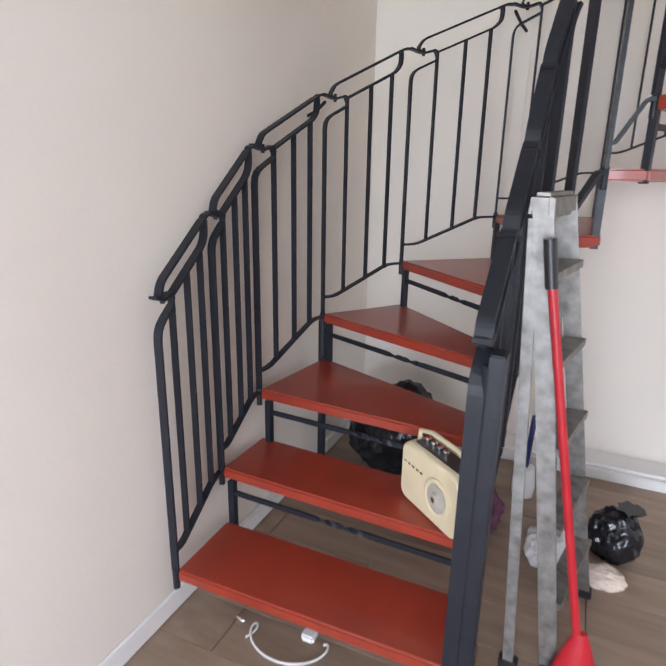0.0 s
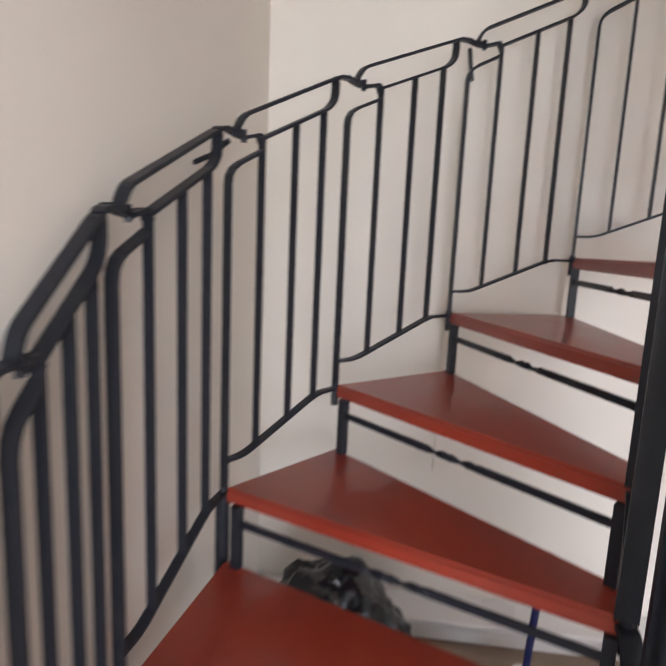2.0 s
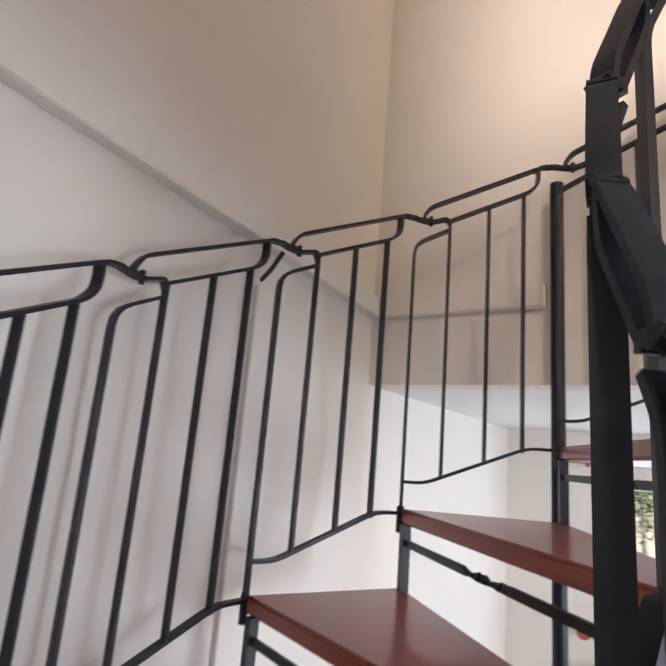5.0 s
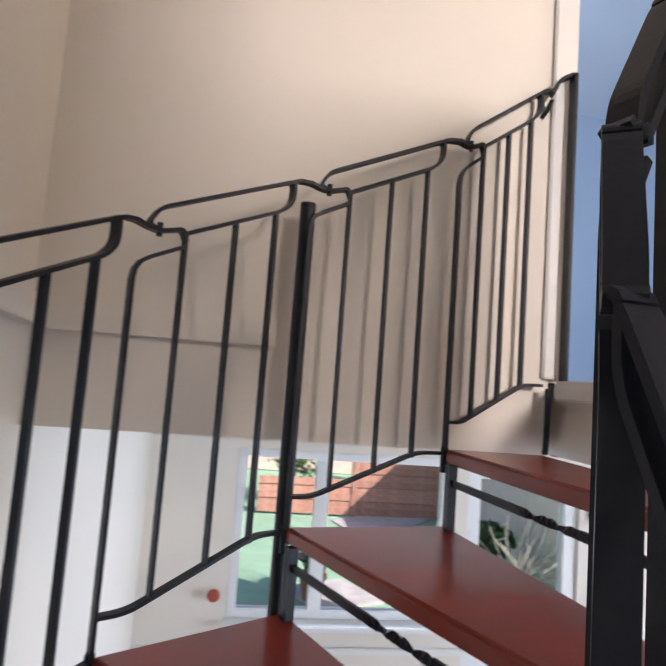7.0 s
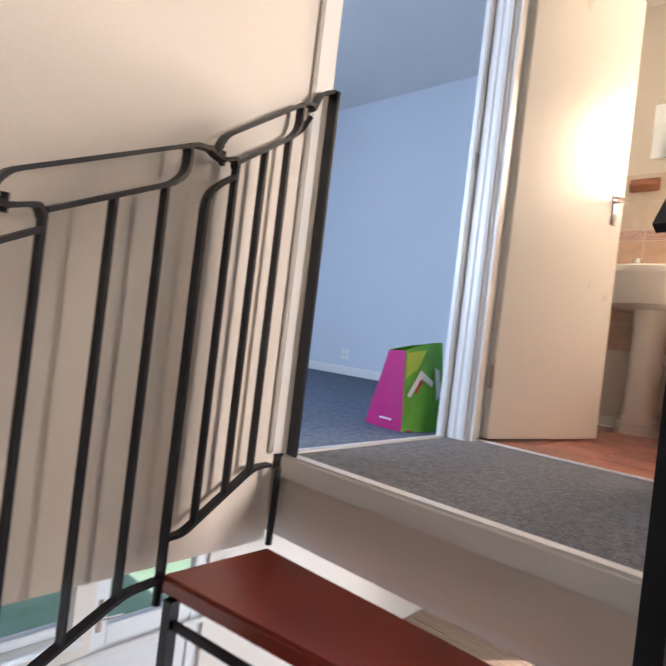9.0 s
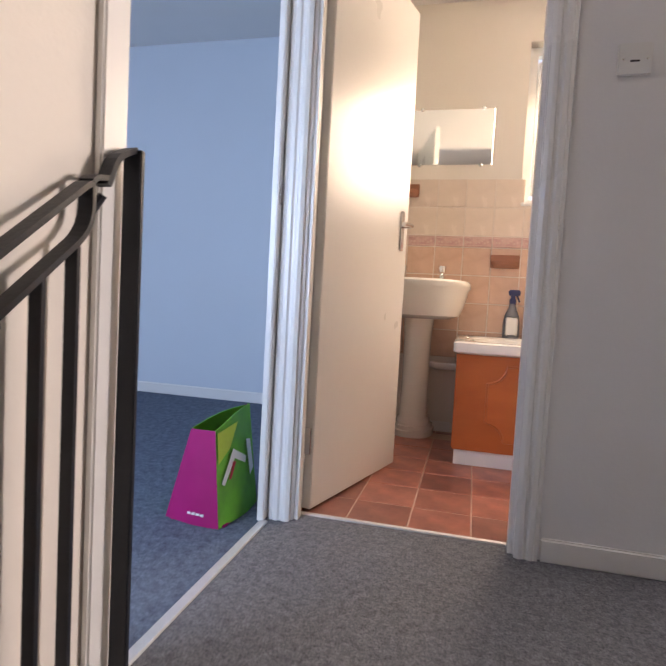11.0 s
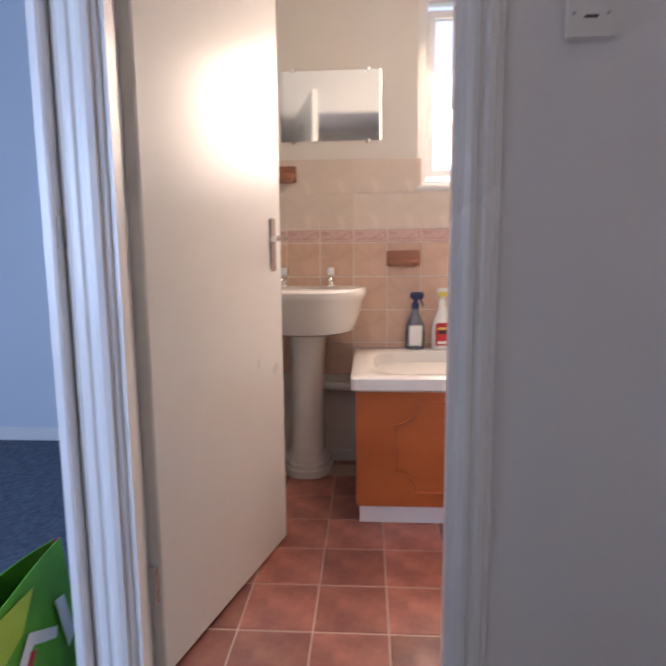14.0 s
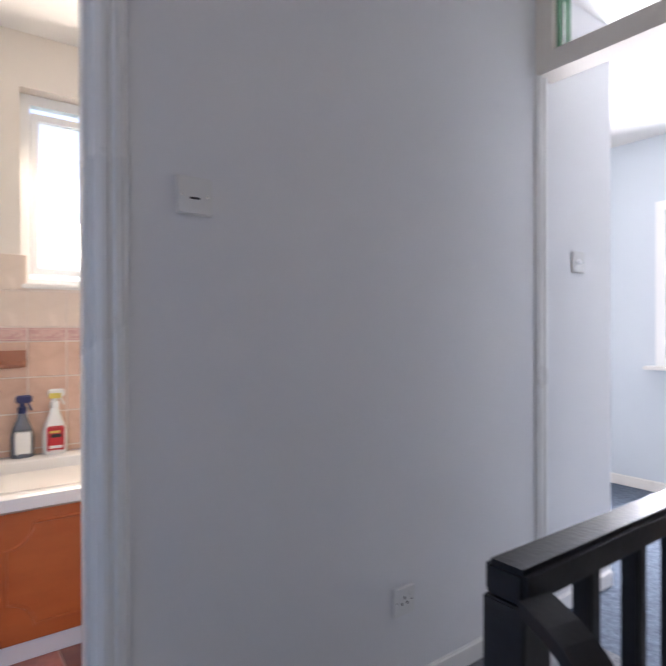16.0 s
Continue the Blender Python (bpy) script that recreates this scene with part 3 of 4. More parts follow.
tile_lo = shared_tile(TW - 0.004, TW - 0.004, 0.0045, M_WTILE, 0.002)
tile_hi = shared_tile(TW - 0.003, TW - 0.003, 0.0038, M_WTILE2, 0.0015)
tile_bd = shared_tile(TW - 0.004, 0.060, 0.0045, M_BORDER, 0.002)
bm = bmesh.new()
for k in range(8):
    f = k / 8 * 2 * math.pi
    lathe(bm, [(0.001, 0.0), (0.006, 0.0005), (0.006, 0.002), (0.001, 0.0022)], -0.056 + k * 0.016, 0.008 * math.sin(k * 2.2), 0, 8)
for s in (-1, 1):
    box(bm, -0.074, 0.074, s * 0.022 - 0.002, s * 0.022 + 0.002, 0, 0.0015)
bm.transform(Matrix.Translation((0, 0.0045, 0)) @ Matrix.Rotation(radians(-90), 4, 'X'))
relief = finish("border_relief", bm, M_RELIEF)
for k in range(15):
    x = 2.30 + 0.079 + TW * (4 - k)
    if x > 2.94:
        continue
    for r in range(4):
        o = new("tile", tile_lo)
        o.parent, o.location = back, (x, 0.002, 1.068 - 0.079 - r * TW)
    o = new("border_tile", tile_bd)
    o.parent, o.location = back, (x, 0.002, 1.10)
    q = new("border_pattern", relief)
    q.parent, q.location = o, (0, 0, 0)
    for r in range(2):
        zc = 1.134 + 0.079 + r * TW
        if 1.44 < x < 2.22 and r == 1:
            continue
        o = new("tile", tile_hi)
        o.parent, o.location = back, (x, 0.002, zc)

# bathroom window
win = thing("window_bathroom", "small white framed bathroom window with frosted glass", "window", (1.833, -0.527, 3.827), kind="structure")


def frame_ring(w, h, fw, d):
    bm = bmesh.new()
    box(bm, -w / 2, -w / 2 + fw, -d, 0, 0, h)
    box(bm, w / 2 - fw, w / 2, -d, 0, 0, h)
    box(bm, -w / 2 + fw, w / 2 - fw, -d, 0, 0, fw)
    box(bm, -w / 2 + fw, w / 2 - fw, -d, 0, h - fw, h)
    return bm


part("window_frame", frame_ring(0.66, 0.88, 0.045, 0.05), M_UPVC, win)
bm = frame_ring(0.565, 0.73, 0.03, 0.045); bm.transform(Matrix.Translation((0, 0.012, 0.065)))
part("sash", bm, M_UPVC, win)
pane = part("pane", bbox(-0.26, 0.26, -0.022, -0.016, 0.09, 0.775, 0), M_FROST, win)
part("window_sill", bbox(-0.33, 0.33, 0.0, 0.085, -0.004, 0.016, 0.004), M_GLOSS, win)

# mirror
mirror = thing("wall_mirror", "frameless rectangular mirror held by chrome clips", "mirror", (2.562, -0.452, 4.205))
part("mirror_glass", bbox(-0.23, 0.23, -0.004, 0.002, -0.155, 0.155, 0.0015, 1), M_MIRROR, mirror)
for sx in (-0.17, 0.17):
    for sz in (-1, 1):
        bm = bmesh.new(); lathe(bm, [(0.001, -0.004), (0.011, -0.004), (0.011, 0.004), (0.007, 0.008), (0.001, 0.008)], 0, 0, 0, 12)
        bm.transform(Matrix.Translation((sx, 0.003, sz * 0.157)) @ Matrix.Rotation(radians(-90), 4, 'X'))
        part("clip", bm, M_CHROME, mirror, smooth=True)

# pedestal basin
basin = thing("pedestal_basin", "white ceramic pedestal basin with two chrome taps", "basin", (2.672, -0.457, LAND))


def dshape(w, d, z, y0=0.0, n=28, p=2.6):
    """A D-shaped outline with a straight back at y0."""
    out = []
    for k in range(n):
        a = math.pi * k / (n - 1)
        c, s = math.cos(a), math.sin(a)
        out.append((w / 2 * math.copysign(abs(c) ** (2 / p), c), y0 + d * abs(s) ** (2 / p), z))
    return out


bm = bmesh.new()
rings(bm, [dshape(0.34, 0.26, 0.655), dshape(0.44, 0.35, 0.675), dshape(0.49, 0.385, 0.74), dshape(0.525, 0.41, 0.812), dshape(0.55, 0.425, 0.83), dshape(0.55, 0.425, 0.855), dshape(0.535, 0.415, 0.865), dshape(0.49, 0.39, 0.868),
           [(x, max(y, 0.10), z) for x, y, z in dshape(0.44, 0.36, 0.855)], [(x, max(y, 0.12), z) for x, y, z in dshape(0.36, 0.31, 0.78)], [(x, max(y, 0.15), z) for x, y, z in dshape(0.2, 0.22, 0.74)]])
part("bowl", bm, M_CERAMIC, basin, smooth=True)
bm = bmesh.new()
rings(bm, [dshape(w, d, z, y0) for w, d, z, y0 in ((0.235, 0.21, 0, 0.04), (0.235, 0.21, 0.034, 0.04), (0.214, 0.20, 0.038, 0.045), (0.214, 0.20, 0.060, 0.045), (0.188, 0.178, 0.064, 0.06), (0.184, 0.175, 0.088, 0.062), (0.158, 0.16, 0.100, 0.072), (0.148, 0.155, 0.30, 0.078), (0.148, 0.155, 0.55, 0.075), (0.17, 0.17, 0.67, 0.06))])
part("pedestal", bm, M_CERAMIC, basin, smooth=True)
for x in (-0.11, 0.11):
    bm = bmesh.new()
    lathe(bm, [(0.022, 0), (0.022, 0.008), (0.014, 0.012), (0.014, 0.05), (0.021, 0.055), (0.023, 0.075), (0.019, 0.088), (0.004, 0.09)], x, 0.06, 0.866, 14)
    tp = part("tap", bm, M_CHROME, basin, smooth=True)
    bm = bmesh.new(); tube(bm, [(x, 0.06, 0.902), (x, 0.10, 0.912), (x, 0.13, 0.905), (x, 0.137, 0.892)], 0.0095, 10)
    part("spout", bm, M_CHROME, tp, smooth=True)
bm = bmesh.new(); tube(bm, [(-0.03, 0.15, 0.66), (-0.03, 0.10, 0.42), (-0.10, 0.05, 0.385), (-0.29, 0.04, 0.385)], 0.02, 12)
part("waste_pipe", bm, M_PLATE, basin, smooth=True)
skirting("baseboard_bathroom", 2.46, 3.0, -0.457, -0.442, LAND, 0.06)

# bath
bath = thing("bath", "white bath with an orange wood panelled side and white plinth", "bath", (2.454, -0.442, LAND))
BL, BD, BH = 1.62, 0.685, 0.572
bm = bmesh.new()


def brect(m, z, r, ox=0.0, oy=0.0):
    x0, x1, y0, y1 = -BL + m + ox, -m - ox * 0, m + oy, BD - m - oy
    out = []
    for cx, cy, a0 in ((x1 - r, y1 - r, 0), (x0 + r, y1 - r, 90), (x0 + r, y0 + r, 180), (x1 - r, y0 + r, 270)):
        for k in range(7):
            a = radians(a0 + 15 * k)
            out.append((cx + r * math.cos(a), cy + r * math.sin(a), z))
    return out


rings(bm, [brect(0.012, BH - 0.055, 0.02), brect(0.0, BH - 0.045, 0.02), brect(0.0, BH - 0.006, 0.02), brect(0.008, BH, 0.02), brect(0.075, BH, 0.13), brect(0.09, BH - 0.012, 0.13), brect(0.13, BH - 0.22, 0.15), brect(0.17, BH - 0.36, 0.14), brect(0.25, BH - 0.40, 0.1)])
part("tub", bm, M_CERAMIC, bath, smooth=True)
pn = part("side_panel", bbox(-BL + 0.02, -0.02, BD - 0.05, BD - 0.03, 0.075, BH - 0.05, 0.003), M_PANEL, bath)
part("end_panel", bbox(-0.034, -0.016, 0.02, BD - 0.052, 0.075, BH - 0.05, 0.003), M_PANEL, bath)
part("plinth", bbox(-BL + 0.03, -0.03, BD - 0.075, BD - 0.055, 0.0, 0.074, 0.002), M_GLOSS, bath)


def ogee(x0, x1, z0, z1, c):
    """A routed panel outline with scooped corners."""
    out = []
    for cx, cz, a0, sx, sz in ((x0, z0, 90, 1, 1), (x1, z0, 180, -1, 1), (x1, z1, 270, -1, -1), (x0, z1, 0, 1, -1)):
        for k in range(7):
            a = radians(90 * k / 6)
            f = (math.sin(a), math.cos(a)) if sx * sz > 0 else (math.cos(a), math.sin(a))
            out.append((cx + sx * c * f[0], cz + sz * c * f[1]))
    return out


def groove(bm, line, y, w=0.014, d=0.006):
    """A raised bead that follows a closed outline."""
    n = len(line)
    loops = []
    for k in range(n + 1):
        p, q, r = Vector(line[k - 1 - n if k else -1]), Vector(line[k % n]), Vector(line[(k + 1) % n])
        e = (r - p).normalized()
        f = Vector((-e.y, e.x))
        loops.append([(q.x + f.x * o * w / 2, y + h * d, q.y + f.y * o * w / 2) for o, h in ((-1, -0.3), (-0.55, 0.8), (0, 1), (0.55, 0.8), (1, -0.3))])
    rings(bm, loops, caps=False)


for x0, x1 in ((-0.70, -0.16), (-1.46, -0.92)):
    bm = bmesh.new()
    groove(bm, ogee(x0, x1, 0.13, BH - 0.10, 0.082), BD - 0.0302)
    part("panel_moulding", bm, M_PANEL, pn)


def spray_bottle(name, label, x, y, z, body_m, label_m, head_m, h, w):
    o = thing(name, label, "spray bottle", (x, y, z))
    bm = bmesh.new()
    lathe(bm, [(w * 0.9, 0), (w, 0.006), (w, h * 0.30), (w * 0.85, h * 0.45), (w * 0.45, h * 0.62), (w * 0.33, h * 0.72)], 0, 0, 0, 18, 1.0, 0.6)
    part("bottle", bm, body_m, o, smooth=True)
    part("print", bbox(-w * 0.74, w * 0.74, w * 0.40, w * 0.6 + 0.0025, h * 0.05, h * 0.43, 0.006, 3), label_m, o)
    bm = bmesh.new()
    lathe(bm, [(w * 0.36, h * 0.70), (w * 0.40, h * 0.72), (w * 0.38, h * 0.80)], 0, 0, 0, 14)
    hd = part("collar", bm, head_m, o, smooth=True)
    part("trigger_head", bbox(-w * 0.85, w * 0.55, -0.012, 0.012, h * 0.86, h * 0.985, 0.006, 3), head_m, o)
    part("neck", bbox(-w * 0.25, w * 0.25, -0.009, 0.009, h * 0.79, h * 0.87, 0.002), head_m, o)
    bm = bmesh.new()
    tube(bm, [(-w * 0.45, 0, h * 0.87), (-w * 0.65, 0, h * 0.80), (-w * 0.80, 0, h * 0.74)], 0.005, 8)
    part("trigger", bm, head_m, o, smooth=True)
    return o


BZ = LAND + BH
spray_bottle("spray_bottle", "smoky grey spray bottle with white label and navy trigger", 2.171, -0.395, BZ, M_CLEARGREY, M_WHITE, M_NAVY, 0.27, 0.045)
sb = spray_bottle("spray_bottle", "white spray bottle with red label and pale trigger", 2.045, -0.395, BZ, M_WHITE, M_RED, M_PLATE, 0.29, 0.048)
part("print_bar", bbox(-0.026, 0.026, 0.031, 0.0335, 0.028, 0.040, 0), M_WHITE, sb)
part("print_bar", bbox(-0.022, 0.020, 0.031, 0.0335, 0.075, 0.090, 0), M_BLACK, sb)
part("print_bar", bbox(-0.015, 0.026, 0.031, 0.0335, 0.095, 0.104, 0), M_YELLOW, sb)
part("neck_tag", bbox(-0.024, 0.024, 0.010, 0.0165, 0.245, 0.268, 0.001), M_YELLOW, sb, "yellow neck tag")


def soap_dish(x, z, rot=0):
    o = thing("soap_dish", "brown glazed ceramic soap dish fixed to the wall tiles", "soap dish", (x, -0.447, z), group="soap dishes")
    bm = bmesh.new()
    rings(bm, [[(px * s, py * d, h) for px, py, _ in dshape(0.15, 0.09, 0)] for s, d, h in ((0.75, 0.6, -0.035), (0.95, 0.95, -0.018), (1.0, 1.0, 0.0), (0.94, 0.9, 0.0), (0.85, 0.75, -0.012))])
    part("dish", bm, M_SOAP, o, smooth=True)
    part("back_plate", bbox(-0.078, 0.078, 0.0, 0.010, -0.035, 0.04, 0.004), M_SOAP, o)


soap_dish(2.225, 3.51)
soap_dish(2.80, 3.90)


# ---------------------------------------------------------------- wall plates
def wall_plate(name, label, x, y, z, turn, kind):
    o = thing(name, label, "switch" if kind != "socket" else "socket", (x, y, z))
    o.rotation_euler = (0, 0, turn)
    w = 0.075 if kind == "socket" else 0.044
    part("face_plate", bbox(-0.044, 0.044, 0.0, 0.010, -0.044, 0.044, 0.004, 3), M_PLATE, o)
    if kind == "switch":
        bm = bbox(-0.007, 0.007, 0.008, 0.016, -0.010, 0.010, 0.002)
        bm.transform(Matrix.Rotation(radians(8), 4, 'X'))
        part("rocker", bm, M_PLATE, o)
    elif kind == "spur":
        part("fuse_slot", bbox(-0.012, 0.012, 0.0095, 0.0115, -0.008, -0.003, 0.0005, 1), M_BLACK, o)
    else:
        for dx, dz in ((-0.011, -0.006), (0.011, -0.006), (0, 0.010)):
            part("pin_hole", bbox(dx - 0.003, dx + 0.003, 0.0095, 0.0108, dz - 0.004, dz + 0.004, 0), M_BLACK, o)
        part("rocker", bbox(-0.022 - 0.006, -0.022 + 0.006, 0.009, 0.015, 0.014, 0.03, 0.002), M_PLATE, o)
    for s in (-1, 1):
        bm = bmesh.new(); lathe(bm, [(0.001, 0), (0.0035, 0), (0.003, 0.0015), (0.001, 0.002)], 0, 0, 0, 8)
        bm.transform(Matrix.Translation((s * 0.030, 0.0095, 0)) @ Matrix.Rotation(radians(-90), 4, 'X'))
        part("screw", bm, M_CHROME, o)


wall_plate("fused_spur", "white square fused spur plate on the landing wall", 2.002, SY, 3.94, 0, "spur")
wall_plate("wall_socket", "white single socket low on the landing wall", 1.349, SY, 2.82, 0, "socket")
wall_plate("light_switch", "white light switch beside the front room opening", 0.37, SY, 3.905, 0, "switch")
wall_plate("wall_socket", "white socket on the blue bedroom wall", 5.1, -0.70, 2.70, 0, "socket")

# transom over the front room opening
tr = thing("window_transom", "narrow glazed transom with green painted edges above the opening", "window", (WX - 0.05, 1.5275, 4.655), kind="structure")
bm = frame_ring(0.735, 0.225, 0.009, 0.08); bm.transform(Matrix.Rotation(radians(90), 4, 'Z') @ Matrix.Translation((0, 0.056, 0)))
part("window_frame", bm, M_GREENTAPE, tr)
p_ = part("pane", bbox(-0.003, 0.003, -0.352, 0.352, 0.015, 0.21, 0), M_GLASS, tr)
p_.visible_shadow = False

# ---------------------------------------------------------------- shopping bag
bag = thing("shopping_bag", "magenta and lime green woven shopping bag standing on the carpet", "bag", (3.085, 1.262, LAND))
BAGH = 0.31


def sheet(bm, rows, thick=0.003):
    """A thin closed sheet from rows of points."""
    a = [[bm.verts.new(p) for p in r] for r in rows]
    for r0, r1 in zip(a, a[1:]):
        for k in range(len(r0) - 1):
            bm.faces.new((r0[k], r0[k + 1], r1[k + 1], r1[k]))
    bmesh.ops.recalc_face_normals(bm, faces=bm.faces[:])
    bmesh.ops.solidify(bm, geom=bm.faces[:], thickness=thick)


def bag_wall(p, q, top_p, top_q, bulge, lift):
    rows = []
    p, q, top_p, top_q = (Vector(v) for v in (p, q, top_p, top_q))
    side = (q - p).cross(Vector((0, 0, 1))).normalized()
    for r in range(9):
        f = r / 8
        row = []
        for c in range(9):
            g = c / 8
            v = (p.lerp(q, g)).lerp(top_p.lerp(top_q, g), f)
            v += side * bulge * math.sin(math.pi * g) * (0.6 + 0.4 * math.sin(3 * f + 2 * g))
            v.z += lift * math.sin(math.pi * g) * f
            row.append(v)
        rows.append(row)
    bm = bmesh.new()
    sheet(bm, rows)
    return bm


c0, c1, c2, c3 = (0.012, -0.022, 0), (0.215, -0.055, 0), (0.185, -0.31, 0), (-0.005, -0.29, 0)
t0, t1, t2, t3 = (0.036, -0.024, 0.305), (0.130, -0.046, 0.30), (0.052, -0.285, 0.342), (0.030, -0.27, 0.352)
part("bag_side", bag_wall(c1, c0, t1, t0, 0.012, 0.0), M_PINK, bag, "magenta bag end panel", True)
front = part("bag_front", bag_wall(c0, c3, t0, t3, 0.016, 0.01), M_GREEN, bag, "green printed bag front", True)
part("bag_back", bag_wall(c2, c1, t2, t1, 0.012, 0.01), M_GREEN, bag, "", True)
part("bag_far_side", bag_wall(c3, c2, t3, t2, 0.01, 0.0), M_PINK, bag, "", True)
part("bag_base", bbox(0.0, 0.19, -0.26, -0.04, 0.0, 0.006, 0.002), M_PINK, bag)


def on_front(g, f, lift=0.006):
    p = Vector(c0).lerp(Vector(c3), g).lerp(Vector(t0).lerp(Vector(t3), g), f)
    return p + Vector((-1, 0.08, 0)).normalized() * (lift + 0.016 * math.sin(math.pi * g))


def print_patch(name, pts, m, lift):
    bm = bmesh.new()
    a = [bm.verts.new(on_front(g, f, lift)) for g, f in pts]
    bm.faces.new(a)
    bmesh.ops.triangulate(bm, faces=bm.faces[:])
    bmesh.ops.solidify(bm, geom=bm.faces[:], thickness=0.0012)
    part(name, bm, m, front)


print_patch("print_lime", [(0.02, 0.97), (0.02, 0.66), (0.25, 0.76), (0.45, 0.97)], M_LIME, 0.005)
print_patch("print_white", [(0.05, 0.45), (0.30, 0.74), (0.62, 0.58), (0.58, 0.52), (0.32, 0.64), (0.10, 0.42)], M_WHITE, 0.007)
print_patch("print_white", [(0.66, 0.74), (0.80, 0.70), (0.86, 0.40), (0.72, 0.36)], M_WHITE, 0.007)
print_patch("print_red", [(0.28, 0.62), (0.34, 0.60), (0.22, 0.46), (0.18, 0.46)], M_RED, 0.0085)
for k in range(4):
    part("print_bar", bbox(0.060 + k * 0.016, 0.071 + k * 0.016, -0.0135 - k * 0.0026, -0.0115 - k * 0.0026, 0.036, 0.043, 0), M_WHITE, bag)

# ---------------------------------------------------------------- portable radio on the second tread
radio = thing("portable_radio", "cream retro portable radio with round dial on a tread", "radio", (1.43, 1.965, 0.42))
radio.rotation_euler = (0, 0, math.atan2(1.883 - 2.082, 1.476 - 1.24))
RW, RH, RD = 0.30, 0.205, 0.11


def rrect(w, h, r, y, n=6, z0=0.0):
    out = []
    for cx, cz, a0 in ((w / 2 - r, h - r, 0), (-w / 2 + r, h - r, 90), (-w / 2 + r, r, 180), (w / 2 - r, r, 270)):
        for k in range(n + 1):
            a = radians(a0 + 90 * k / n)
            out.append((cx + r * math.cos(a), y, z0 + cz + r * math.sin(a)))
    return out


bm = bmesh.new()
rings(bm, [rrect(RW - 0.02, RH - 0.02, 0.03, 0.0, z0=0.01), rrect(RW - 0.006, RH - 0.006, 0.038, 0.006, z0=0.003), rrect(RW, RH, 0.04, 0.02), rrect(RW, RH, 0.04, RD - 0.02), rrect(RW - 0.006, RH - 0.006, 0.038, RD - 0.006, z0=0.003), rrect(RW - 0.02, RH - 0.02, 0.03, RD, z0=0.01)])
part("radio_body", bm, M_CREAM, radio, smooth=True)
bm = bmesh.new(); lathe(bm, [(0.062, 0), (0.062, 0.006), (0.056, 0.008), (0.046, 0.004), (0.001, 0.004)], 0, 0, 0, 32)
bm.transform(Matrix.Translation((0.055, 0.0, 0.10)) @ Matrix.Rotation(radians(90), 4, 'X'))
dial = part("dial", bm, M_CREAM, radio, "round tuning dial", True)
bm = bmesh.new(); lathe(bm, [(0.045, 0.003), (0.045, 0.007), (0.022, 0.007), (0.020, 0.015), (0.001, 0.015)], 0, 0, 0, 32)
bm.transform(Matrix.Translation((0.055, 0.0, 0.10)) @ Matrix.Rotation(radians(90), 4, 'X'))
part("dial_face", bm, M_DIAL, dial, smooth=True)
bm = bmesh.new(); lathe(bm, [(0.008, 0.012), (0.008, 0.019), (0.001, 0.019)], 0, 0, 0, 16)
bm.transform(Matrix.Translation((0.055, 0.0, 0.10)) @ Matrix.Rotation(radians(90), 4, 'X'))
part("dial_boss", bm, M_CHROME, dial, smooth=True)
part("control_panel", bbox(-0.11, 0.11, 0.025, RD - 0.025, RH - 0.002, RH + 0.004, 0.002), M_BLACK, radio)
for k in range(4):
    bm = bmesh.new(); lathe(bm, [(0.011, 0), (0.011, 0.012), (0.008, 0.015), (0.001, 0.015)], -0.085 + k * 0.032, RD / 2, RH + 0.004, 12)
    part("knob", bm, M_CHROME, radio, smooth=True)
for k in range(5):
    part("raised_letter_bar", bbox(-0.125 + k * 0.022, -0.114 + k * 0.022, -0.0025, 0.002, 0.135, 0.141, 0), M_CHROME, radio)
bm = bmesh.new(); tube(bm, [(-0.13, RD / 2, RH - 0.02), (-0.125, RD / 2, RH + 0.025), (-0.06, RD / 2, RH + 0.045), (0.06, RD / 2, RH + 0.045), (0.125, RD / 2, RH + 0.025), (0.13, RD / 2, RH - 0.02)], 0.008, 10)
part("carry_handle", bm, M_CREAM, radio, smooth=True)
for s in (-1, 1):
    part("handle_clip", bbox(s * 0.147 - 0.006, s * 0.147 + 0.006, RD / 2 - 0.012, RD / 2 + 0.012, RH - 0.07, RH - 0.035, 0.003), M_CHROME, radio)


# ---------------------------------------------------------------- step ladder and mop
LX, LY = 1.695, 1.98
ladder = thing("step_ladder", "paint-spattered aluminium step ladder standing folded beside the stair", "ladder", (LX, LY, 0))


def leg(name, p, q, w, d, m=M_STEEL, parent=None):
    p, q = Vector(p), Vector(q)
    v = (q - p).normalized()
    s = Vector((1, 0, 0))
    s = (s - v * s.dot(v)).normalized()
    o = v.cross(s)
    bm = bmesh.new()
    c = [(-w / 2, -d / 2), (w / 2, -d / 2), (w / 2, -d / 2 + .006), (-w / 2 + .006, -d / 2 + .006), (-w / 2 + .006, d / 2 - .006), (w / 2, d / 2 - .006), (w / 2, d / 2), (-w / 2, d / 2)]
    rings(bm, [[e + s * a + o * b for a, b in c] for e in (p, q)])
    return part(name, bm, m, parent or ladder)


